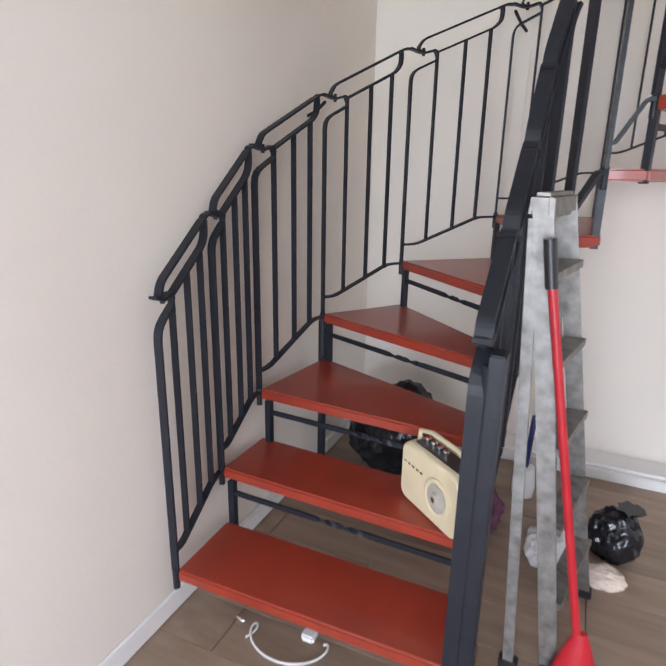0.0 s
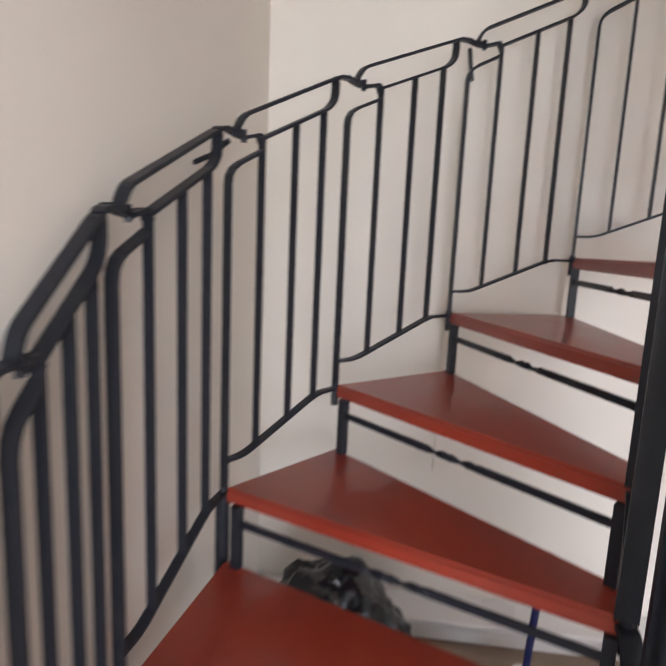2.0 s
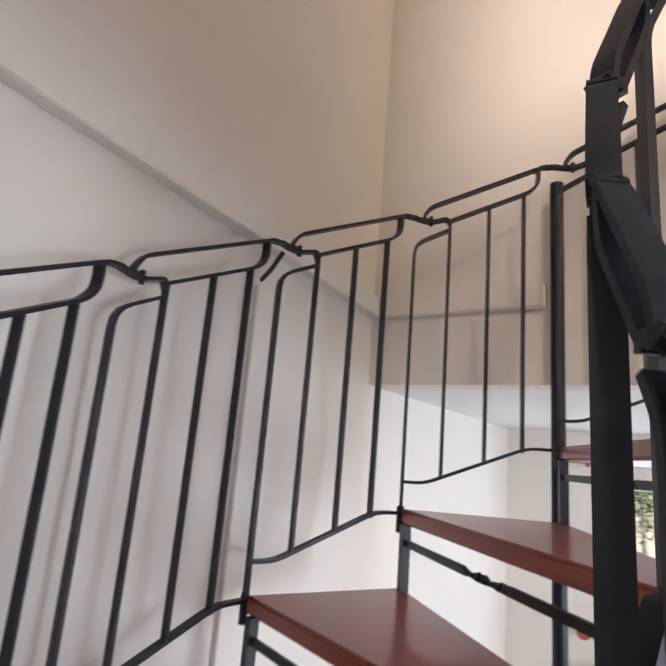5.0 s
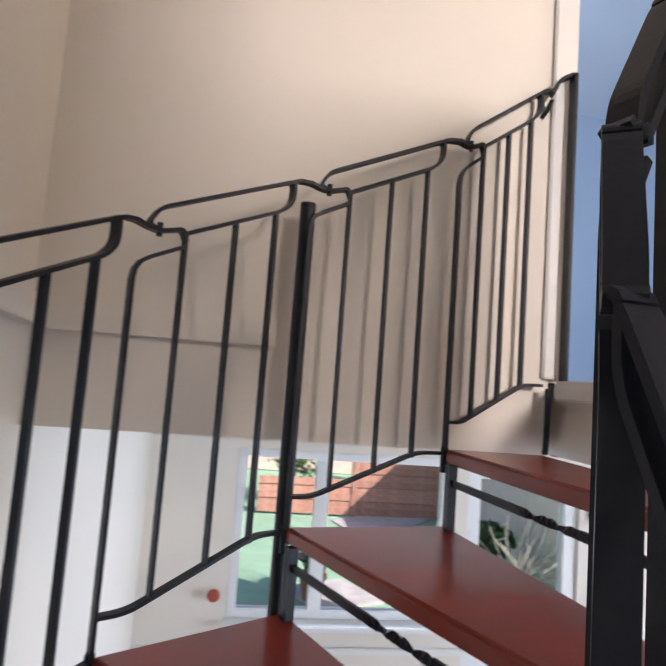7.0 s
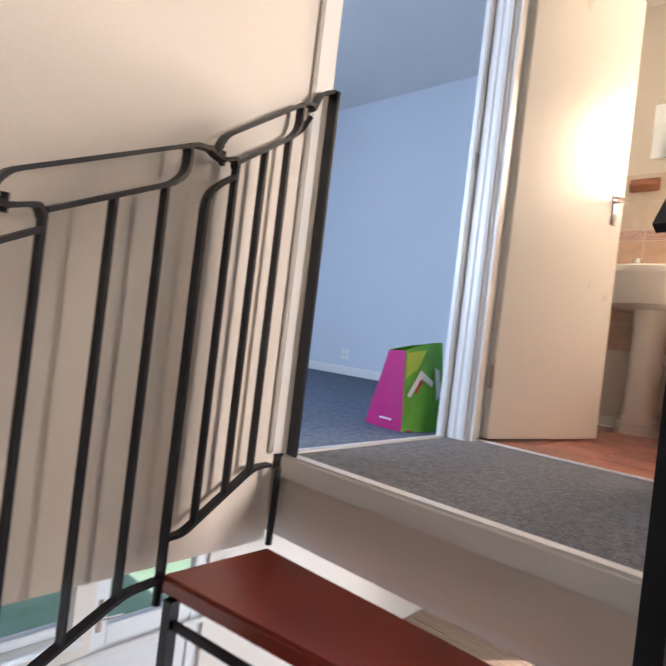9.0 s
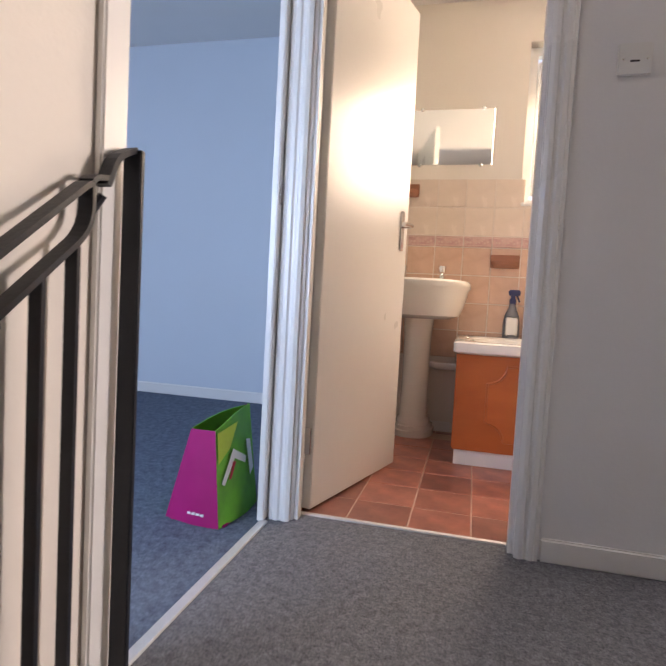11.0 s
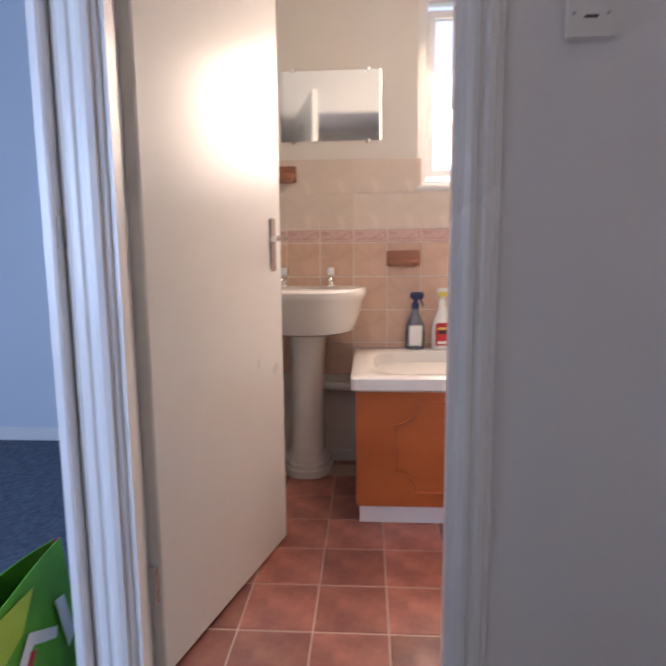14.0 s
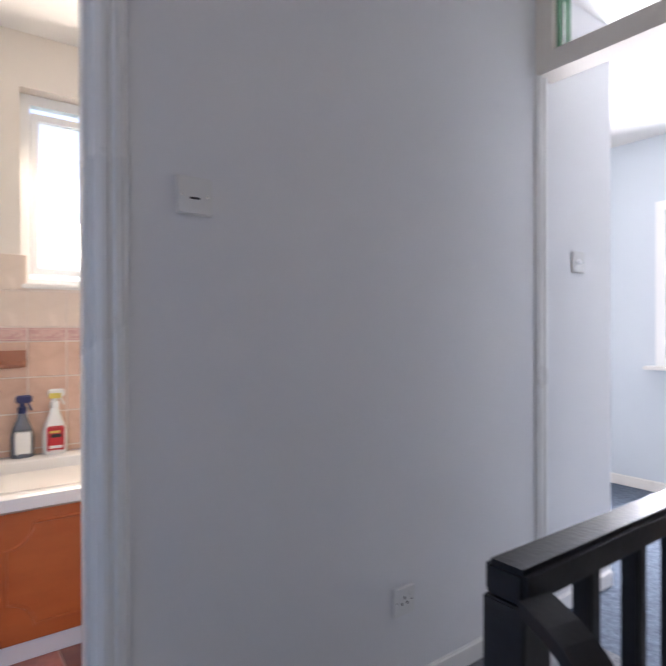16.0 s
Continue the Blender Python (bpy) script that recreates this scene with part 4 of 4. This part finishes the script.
LT = 1.39
leg("stile", (0.145, -0.01, 0), (-0.035, 0.02, LT), 0.050, 0.025)
leg("stile", (0.235, 0.38, 0), (0.012, 0.27, LT), 0.050, 0.025)
leg("rear_leg", (0.03, -0.04, 0), (-0.05, 0.03, LT - 0.05), 0.030, 0.03)
leg("rear_leg", (0.12, 0.36, 0), (0.0, 0.275, LT - 0.05), 0.030, 0.03)
bm = bmesh.new(); rings(bm, [[(x - 0.01, y, z) for x, y, z in rr] for rr in ([(-0.06, 0.0, LT - 0.05), (0.005, 0.0, LT - 0.05), (0.055, 0.29, LT - 0.05), (-0.01, 0.29, LT - 0.05)], [(-0.055, 0.005, LT + 0.015), (0.0, 0.005, LT + 0.015), (0.05, 0.285, LT + 0.015), (-0.005, 0.285, LT + 0.015)])])
bevel(bm, 0.012, 3)
part("top_cap", bm, M_STEEL, ladder)
for k in range(5):
    z = 0.23 + k * 0.24
    f = z / LT
    bm = bmesh.new()
    x0, y0, x1, y1 = 0.12 - 0.18 * f, -0.01 + 0.03 * f, 0.21 - 0.223 * f, 0.38 - 0.11 * f
    rings(bm, [[(x0, y0, z), (x0 + 0.06, y0 - 0.01, z), (x0 + 0.06, y0 - 0.01, z + 0.022), (x0, y0, z + 0.022)], [(x1, y1, z), (x1 + 0.06, y1 - 0.01, z), (x1 + 0.06, y1 - 0.01, z + 0.022), (x1, y1, z + 0.022)]])
    st = part("step", bm, M_STEEL, ladder)
for p in ((0.145, -0.01), (0.235, 0.38), (0.03, -0.04), (0.12, 0.36)):
    part("rubber_foot", bbox(p[0] - 0.028, p[0] + 0.028, p[1] - 0.02, p[1] + 0.02, 0, 0.03, 0.004), M_BLACK, ladder)

mop = thing("mop", "red plastic mop leaning against the step ladder", "mop", (1.905, 1.93, 0))
bm = bmesh.new(); tube(bm, [(-0.005, 0.0, 0.17), (-0.198, 0.0, 1.20)], 0.012, 12)
part("pole", bm, M_RED, mop, smooth=True)
bm = bmesh.new(); tube(bm, [(-0.196, 0.0, 1.18), (-0.214, 0.0, 1.30)], 0.016, 12)
part("grip", bm, M_BLACK, mop, smooth=True)
bm = bmesh.new(); lathe(bm, [(0.065, 0), (0.072, 0.02), (0.058, 0.09), (0.035, 0.16), (0.018, 0.21)], 0, 0, 0, 20, 1.0, 0.6)
part("mop_head", bm, M_RED, mop, smooth=True)


# ---------------------------------------------------------------- rubbish under the stair
def crumpled_sack(name, label, x, y, sx, sy, sz, m, seed, tuft=True):
    bm = bmesh.new()
    bmesh.ops.create_icosphere(bm, subdivisions=5, radius=1)
    for v in bm.verts:
        c = v.co.copy()
        k = 1 + 0.16 * noise.noise(c * 2.1 + Vector((seed, 0, 0))) + 0.10 * noise.ridged_multi_fractal(c * 3 + Vector((seed, 2, 0)), 1, 2, 3, 1, 2) - 0.10
        z = max(c.z * k, -0.62)
        v.co = Vector((c.x * k * sx, c.y * k * sy, (z + 0.62) * sz / 1.6))
    o = solid(name, bm, m, label, "bag", smooth=True)
    o.location = (x, y, 0.0)
    if tuft:
        b2 = bmesh.new()
        n = 14
        rings(b2, [[((r + 0.25 * r * math.sin(k * 2.6)) * math.cos(2 * math.pi * k / n) + dx, (r + 0.25 * r * math.cos(k * 3.1)) * math.sin(2 * math.pi * k / n), z) for k in range(n)] for r, z, dx in ((0.03, sz * 0.86, sx * 0.2), (0.016, sz * 0.98, sx * 0.25), (0.05, sz * 1.12, sx * 0.42))])
        part("tied_neck", b2, m, o, smooth=True)
    return o


crumpled_sack("rubbish_sack", "shiny black plastic rubbish sack on the floor", 2.03, 2.66, 0.10, 0.09, 0.19, M_BIN, 3.0)
crumpled_sack("rubbish_sack", "large black plastic rubbish sack under the stair", 1.03, 2.98, 0.25, 0.20, 0.42, M_BIN, 8.0, False)
crumpled_sack("crumpled_cloth", "crumpled dark patterned cloth under the stair", 1.40, 2.62, 0.20, 0.18, 0.22, M_RAG, 5.0, False)
crumpled_sack("plastic_carrier", "crumpled white plastic carrier bag on the floor", 1.80, 2.50, 0.09, 0.09, 0.15, M_PLATE, 1.5, False)
crumpled_sack("carrier_bag", "crumpled beige bag beside the rubbish sack", 2.00, 2.46, 0.07, 0.06, 0.06, M_WTILE2, 6.5, False)
bottle = thing("toilet_brush", "dark green handled brush standing in a white holder", "brush", (1.66, 2.95, 0))
bm = bmesh.new(); lathe(bm, [(0.05, 0), (0.055, 0.05), (0.045, 0.14)], 0, 0, 0, 16)
part("holder", bm, M_PLATE, bottle, smooth=True)
bm = bmesh.new(); tube(bm, [(0, 0, 0.1), (0.01, 0, 0.30), (0.015, 0, 0.40)], 0.012, 10)
part("brush_handle", bm, M_NAVY, bottle, smooth=True)

cable = thing("power_cable", "white mains cable with a plug trailing on the floor", "cable", (1.06, 1.70, 0.004))
bm = bmesh.new()
pts = []
for k in range(60):
    f = k / 59
    a = f * 2 * math.pi * 1.35
    pts.append((-0.17 + 0.33 * f + 0.055 * math.cos(a), -0.02 + 0.055 * math.sin(a) + 0.03 * f, 0.004 + 0.004 * math.sin(a * 0.5) ** 2))
tube(bm, pts, 0.0038, 8)
part("flex", bm, M_PLATE, cable, smooth=True)
part("plug", bbox(0.05, 0.095, 0.045, 0.085, 0.0, 0.026, 0.006), M_PLATE, cable)
bm = bmesh.new(); lathe(bm, [(0.004, 0), (0.006, 0.01), (0.006, 0.03), (0.003, 0.035)], 0, 0, 0, 10)
bm.transform(Matrix.Translation((-0.15, 0.03, 0.006)) @ Matrix.Rotation(radians(-75), 4, 'Y'))
part("jack", bm, M_CHROME, cable, smooth=True)


# ---------------------------------------------------------------- garden windows
def garden_window(name, y0, y1, z0, z1, splits):
    w = thing(name, "white framed garden window with clear glass", "window", (5.06, 0, 0), kind="structure")
    fw = 0.055

    def fbox(a0, a1, b0, b1):
        return bbox(-0.035, 0.035, a0, a1, b0, b1, 0.006, 2)

    part("window_frame", fbox(y0, y0 + fw, z0, z1), M_UPVC, w)
    part("window_frame", fbox(y1 - fw, y1, z0, z1), M_UPVC, w)
    part("window_frame", fbox(y0 + fw, y1 - fw, z0, z0 + fw), M_UPVC, w)
    part("window_frame", fbox(y0 + fw, y1 - fw, z1 - fw, z1), M_UPVC, w)
    for s in splits:
        part("mullion", fbox(s - 0.045, s + 0.045, z0 + fw, z1 - fw), M_UPVC, w)
    edges = [y0 + fw] + [v for s in splits for v in (s - 0.045, s + 0.045)] + [y1 - fw]
    for a, b in zip(edges[::2], edges[1::2]):
        g = part("pane", bbox(-0.004, 0.004, a, b, z0 + fw, z1 - fw, 0), M_GLASS, w)
        g.visible_shadow = False
    part("window_sill", bbox(-0.16, -0.03, y0 - 0.03, y1 + 0.03, z0 - 0.03, z0 + 0.002, 0.006), M_GLOSS, w)


garden_window("window_garden", 1.50, 2.91, 0.97, 2.02, (2.36,))
gd = thing("door_garden", "white half-glazed garden door with a lever handle", "door", (5.06, 0.98, 0.02), kind="structure")
for a0, a1, b0, b1 in ((-0.40, -0.30, 0, 2.0), (0.30, 0.40, 0, 2.0), (-0.30, 0.30, 0, 0.12), (-0.30, 0.30, 0.80, 0.92), (-0.30, 0.30, 1.88, 2.0)):
    part("door_frame", bbox(-0.035, 0.035, a0, a1, b0, b1, 0.006), M_UPVC, gd)
part("lower_panel", bbox(-0.02, 0.02, -0.30, 0.30, 0.12, 0.80, 0.004), M_UPVC, gd)
g_ = part("pane", bbox(-0.004, 0.004, -0.30, 0.30, 0.92, 1.88, 0), M_GLASS, gd)
g_.visible_shadow = False
bm = bmesh.new(); tube(bm, [(-0.035, 0.35, 1.0), (-0.08, 0.35, 1.0), (-0.085, 0.33, 1.0), (-0.085, 0.23, 0.995)], 0.009, 10)
part("handle", bm, M_CHROME, gd, smooth=True)
part("handle_plate", bbox(-0.043, -0.034, 0.335, 0.365, 0.90, 1.10, 0.003), M_CHROME, gd)
skirting("baseboard_dado", 4.965, 5.0, -0.5, NY, 0.78, 0.035)

pole = thing("curtain_pole", "dark red wooden curtain pole with ball finials", "curtain pole", (4.93, 2.2, 2.115))
bm = bmesh.new(); tube(bm, [(0, -1.6, 0), (0, 0.88, 0)], 0.013, 12)
part("rod", bm, M_BRICKRED, pole, smooth=True)
for y in (-1.6, 0.88):
    bm = bmesh.new(); lathe(bm, [(0.010, 0), (0.022, 0.012), (0.026, 0.03), (0.018, 0.048), (0.003, 0.055)], 0, 0, 0, 14)
    bm.transform(Matrix.Translation((0, y, 0)) @ Matrix.Rotation(radians(-90 if y > 0 else 90), 4, 'X'))
    part("finial", bm, M_BRICKRED, pole, smooth=True)
for y in (-1.4, -0.3, 0.75):
    part("bracket", bbox(0.0, 0.07, y - 0.01, y + 0.01, -0.03, 0.0, 0.003), M_BRICKRED, pole)


def holdback(name, y, z):
    o = thing(name, "red wooden curtain holdback knob on the wall", "curtain holdback", (4.995, y, z), group="curtain holdbacks")
    bm = bmesh.new(); lathe(bm, [(0.014, 0), (0.012, 0.03), (0.032, 0.036), (0.040, 0.05), (0.034, 0.066), (0.003, 0.072)], 0, 0, 0, 18)
    bm.transform(Matrix.Rotation(radians(-90), 4, 'Y'))
    part("knob", bm, M_BRICKRED, o, smooth=True)


holdback("curtain_holdback", 2.99, 1.13)
holdback("curtain_holdback", 0.42, 1.15)

sconce = thing("wall_lamp", "white shaded wall lamp on a dark curved arm", "wall lamp", (4.99, 0.48, 1.74))
bm = bmesh.new(); lathe(bm, [(0.003, -0.02), (0.03, -0.01), (0.075, 0.06), (0.10, 0.11), (0.096, 0.11), (0.07, 0.06), (0.02, 0.0)], -0.16, 0.12, 0.03, 20)
part("shade", bm, M_CREAM, sconce, smooth=True)
bm = bmesh.new(); tube(bm, [(0, 0, -0.04), (-0.06, 0.02, -0.09), (-0.13, 0.09, -0.07), (-0.16, 0.12, 0.02)], 0.009, 10)
part("arm", bm, M_BLACK, sconce, smooth=True)
bm = bmesh.new(); lathe(bm, [(0.04, 0), (0.04, 0.012), (0.01, 0.02)], 0, 0, 0, 16)
bm.transform(Matrix.Translation((0.005, 0, -0.04)) @ Matrix.Rotation(radians(-90), 4, 'Y'))
part("back_plate", bm, M_BLACK, sconce, smooth=True)

# blind and upper windows
# unseen bedroom window, its place in the north wall assumed for the lamp
bw = thing("window_bedroom_assumed", "unseen white framed bedroom window assumed in the north wall", "window", (4.05, NY + 0.06, 3.2), kind="structure")
bm = frame_ring(1.5, 1.2, 0.06, 0.06)
part("window_frame", bm, M_UPVC, bw)
part("mullion", bbox(-0.03, 0.03, -0.06, 0, 0.06, 1.14, 0.004), M_UPVC, bw)
fwn = thing("window_front_room", "white framed front room window with deep sill", "window", (-1.55, 0.90, 3.38), kind="structure")
bm = frame_ring(0.60, 1.12, 0.06, 0.06); bm.transform(Matrix.Rotation(radians(90), 4, 'Z'))
part("window_frame", bm, M_UPVC, fwn)
part("window_sill", bbox(0.04, 0.16, -0.34, 0.34, -0.02, 0.005, 0.006), M_GLOSS, fwn)
# unseen window, added to fill the assumed opening at the south lamp
pw = thing("window_south_assumed", "unseen wide white framed window assumed behind the stair foot", "window", (2.4, -2.53, 0.1), kind="structure")
part("window_frame", frame_ring(2.8, 2.05, 0.07, 0.06), M_UPVC, pw)
part("mullion", bbox(-0.04, 0.04, -0.06, 0, 0.07, 1.98, 0.004), M_UPVC, pw)

# ---------------------------------------------------------------- garden
GZ = 0.0
bm = bmesh.new(); box(bm, 5.14, 400, -300, 300, GZ - 0.2, GZ); box(bm, -300, 5.14, -300, -2.7, -0.4, -0.2)
solid("ground", bm, M_GRASS, "bright green garden lawn", "lawn", "structure")
bm = bmesh.new(); prism(bm, [(10.2, 0.9), (12.0, -0.9), (12.4, 0.2), (11.4, 1.3)], GZ - 0.01, GZ + 0.02)
solid("garden_path", bm, M_PAVE, "pale grey paved patch across the lawn", "path", "structure")

FX = 11.75
fence = thing("garden_fence", "red-brown overlapping board garden fence", "fence", (FX, 1.0, GZ))
slat = finish("fence_slat", bbox(-0.010, 0.010, -0.86, 0.86, 0, 0.135, 0.003, 1), M_FENCE)
post = finish("fence_post", bbox(-0.05, 0.05, -0.05, 0.05, 0, 1.10, 0.008, 1), M_FENCE)
for k in range(3):
    y = -2.9 + k * 1.84
    o = new("fence_post", post); o.parent, o.location = fence, (0.03, y - 0.92, 0)
    for r in range(8 if k < 2 else 5):
        o = new("fence_slat", slat); o.parent, o.location = fence, (0.012 * (r % 2), y, 0.04 + r * 0.128)
        o.rotation_euler = (random.uniform(-.004, .004), 0.05, 0)
bm = bmesh.new(); box(bm, 8.2, FX + 3, -1.45, -1.3, GZ, GZ + 2.4)
solid("garden_wall", bm, M_RENDER, "cream rendered boundary wall of the garden", "wall", "structure")
house = thing("neighbour_house", "pale rendered neighbouring house behind the fence", "house", (19.5, 2, GZ))
part("wall", bbox(-3, 3, -7, 9, 0, 3.2, 0.02), M_RENDER, house)
bm = bmesh.new(); rings(bm, [[(-3.3, y, 3.2), (3.3, y, 3.2), (0, y, 5.0)] for y in (-7.3, 9.3)])
part("roof", bm, M_FENCE, house)
for y in (-4.5, -1.5, 1.8):
    wd = part("window", bbox(-3.06, -2.98, y, y + 1.2, 1.3, 2.5, 0.01), M_UPVC, house)
    part("pane", bbox(-3.075, -3.05, y + 0.1, y + 1.1, 1.4, 2.4, 0), M_GLASS, wd)


def leafy(name, label, x, y, h, r, n, m, trunk=True, seed=1):
    rnd = random.Random(seed)
    o = thing(name, label, "tree" if trunk else "shrub", (x, y, GZ))
    bm = bmesh.new()
    tube(bm, [(0, 0, 0), (0.03, 0.02, h * 0.3), (-0.02, 0.05, h * 0.6)], 0.05 if trunk else 0.025, 8)
    for k in range(7):
        a = k * 2.4
        tube(bm, [(0, 0.02, h * (0.25 + 0.05 * k)), (math.cos(a) * r * 0.5, math.sin(a) * r * 0.5, h * (0.45 + 0.06 * k)), (math.cos(a) * r * 0.8, math.sin(a) * r * 0.8, h * (0.55 + 0.06 * k))], 0.018, 6)
    part("trunk", bm, M_TWIG, o)
    bm = bmesh.new()
    for k in range(n):
        a, b, c = rnd.uniform(0, 6.28), rnd.uniform(-0.95, 1), rnd.random() ** 0.4
        rr = r * c * (0.75 + 0.35 * noise.noise(Vector((math.cos(a) * 2, math.sin(a) * 2, b * 2 + seed))))
        q = Vector((math.cos(a) * rr * math.sqrt(1 - b * b), math.sin(a) * rr * math.sqrt(1 - b * b), h * 0.62 + b * h * 0.40 * c))
        d = Matrix.Translation(q) @ Euler((rnd.uniform(0, 6), rnd.uniform(0, 6), rnd.uniform(0, 6))).to_matrix().to_4x4()
        s = rnd.uniform(0.03, 0.07)
        v = [bm.verts.new(d @ Vector(p)) for p in ((-s, 0, 0), (0, -s * 0.5, 0.01), (s, 0, 0), (0, s * 0.5, 0.01))]
        bm.faces.new(v)
    part("crown", bm, m, o)
    return o


leafy("tree", "dark leafy garden tree beyond the lawn", 14.2, 3.2, 3.2, 1.3, 2600, M_LEAF, True, 3)
leafy("tree", "dark leafy garden tree beyond the lawn", 12.6, 1.9, 1.9, 0.8, 1600, M_LEAF, True, 7)
leafy("shrub", "low green shrub beside the window", 7.2, 3.4, 0.7, 0.35, 900, M_LEAF, False, 5)
leafy("shrub", "green shrub at the foot of the boundary wall", 9.3, -0.75, 0.6, 0.45, 1100, M_LEAF, False, 9)
tw = thing("bare_shrub", "bare pale branched shrub against the boundary wall", "shrub", (8.5, -0.80, GZ))
rnd = random.Random(4)
bm = bmesh.new()
for k in range(46):
    a, e = rnd.uniform(0, 6.28), rnd.uniform(0.35, 1.4)
    L_ = rnd.uniform(0.5, 0.95)
    d = Vector((math.cos(a) * math.cos(e), math.sin(a) * math.cos(e), math.sin(e)))
    p1 = d * L_ * 0.5 + Vector((rnd.uniform(-.08, .08), rnd.uniform(-.08, .08), 0))
    tube(bm, [(0, 0, 0), p1, p1 + d * L_ * 0.5 + Vector((rnd.uniform(-.18, .18), rnd.uniform(-.18, .18), 0.04))], 0.008, 5)
part("branches", bm, M_TWIG, tw)
pot = thing("plant_pot", "terracotta pot with a small plant on the patio", "plant pot", (7.78, 2.03, GZ + 0.035))
bm = bmesh.new(); lathe(bm, [(0.10, 0), (0.15, 0.24), (0.165, 0.24), (0.165, 0.28), (0.14, 0.28), (0.13, 0.2)], 0, 0, 0, 18)
part("pot", bm, M_POT, pot, smooth=True)
bm = bmesh.new()
for k in range(120):
    a, rr = rnd.uniform(0, 6.28), rnd.uniform(0, 0.14)
    s = 0.03
    d = Matrix.Translation((rr * math.cos(a), rr * math.sin(a), 0.3 + rnd.uniform(0, 0.2))) @ Euler((rnd.uniform(0, 6), rnd.uniform(0, 6), 0)).to_matrix().to_4x4()
    bm.faces.new([bm.verts.new(d @ Vector(p)) for p in ((-s, 0, 0), (0, -s * 0.5, 0.01), (s, 0, 0), (0, s * 0.5, 0.01))])
part("foliage", bm, M_LEAF, pot)
bm = bmesh.new(); prism(bm, [(7.5, 1.95), (7.78, 1.18), (8.48, 1.58), (8.15, 2.35)], GZ - 0.01, GZ + 0.035)
solid("garden_slab", bevel(bm, 0.01, 2), M_PAVE, "pale concrete slab set in the lawn", "paving", "structure")
bowl = thing("plant_bowl", "dark shallow bowl with bare stems behind the pot", "plant pot", (8.02, 1.98, GZ + 0.035))
bm = bmesh.new(); lathe(bm, [(0.11, 0), (0.13, 0.30), (0.20, 0.36), (0.215, 0.37), (0.215, 0.40), (0.19, 0.40), (0.17, 0.34)], 0, 0, 0, 18)
part("bowl", bm, M_BLACK, bowl, smooth=True)
bm = bmesh.new()
for k in range(14):
    a, q = k * 2.4, 0.05 + 0.007 * k
    tube(bm, [(q * math.cos(a) * 0.4, q * math.sin(a) * 0.4, 0.34), (q * math.cos(a), q * math.sin(a), 0.52 + 0.01 * k), (q * 1.7 * math.cos(a), q * 1.7 * math.sin(a), 0.58 + 0.012 * k)], 0.006, 5)
part("stems", bm, M_TWIG, bowl)

# ---------------------------------------------------------------- floor pieces
ft = bmesh.new()
box(ft, 0, 0.2025, 0, 0.2098, -0.004, 0.001)
bmesh.ops.bevel(ft, geom=[e for e in ft.edges if all(v.co.z > 0 for v in e.verts)], offset=0.003, segments=1, affect='EDGES')
ft = finish("floor_tile", ft, M_FTILE)
for i in range(0, 11):
    for k in range(7):
        x, y = 2.750 - 0.2055 * i, 0.812 - 0.2145 * k
        if x + 0.2065 > 3.01 or y < -0.66 or x < 0.5:
            continue
        o = new("floor_tile", ft)
        o.parent, o.location = floor_bath, (x, y, LAND - 0.003)
        if y < -0.457:
            o.scale = (1, 0.25, 1)
            o.location.y = -0.456
pl = bmesh.new()
box(pl, 0, 1.196, 0, 0.1935, -0.006, 0)
bmesh.ops.bevel(pl, geom=[e for e in pl.edges if all(v.co.z > -0.001 for v in e.verts)], offset=0.0015, segments=1, affect='EDGES')
pl = finish("plank", pl, M_LAM)
for i in range(32):
    for k in range(4):
        y = -2.5 + 0.195 * i
        x = 0.60 + (k - (i * 0.37) % 1.0) * 1.2
        if x > 4.9 or y > 3.4 or x + 1.196 < 0.6:
            continue
        o = new("plank", pl)
        o.parent, o.location = floor, (x, y, 0)
        if x < 0.58:
            o.location.x = 0.58
            o.scale = ((x + 1.196 - 0.58) / 1.196, 1, 1)
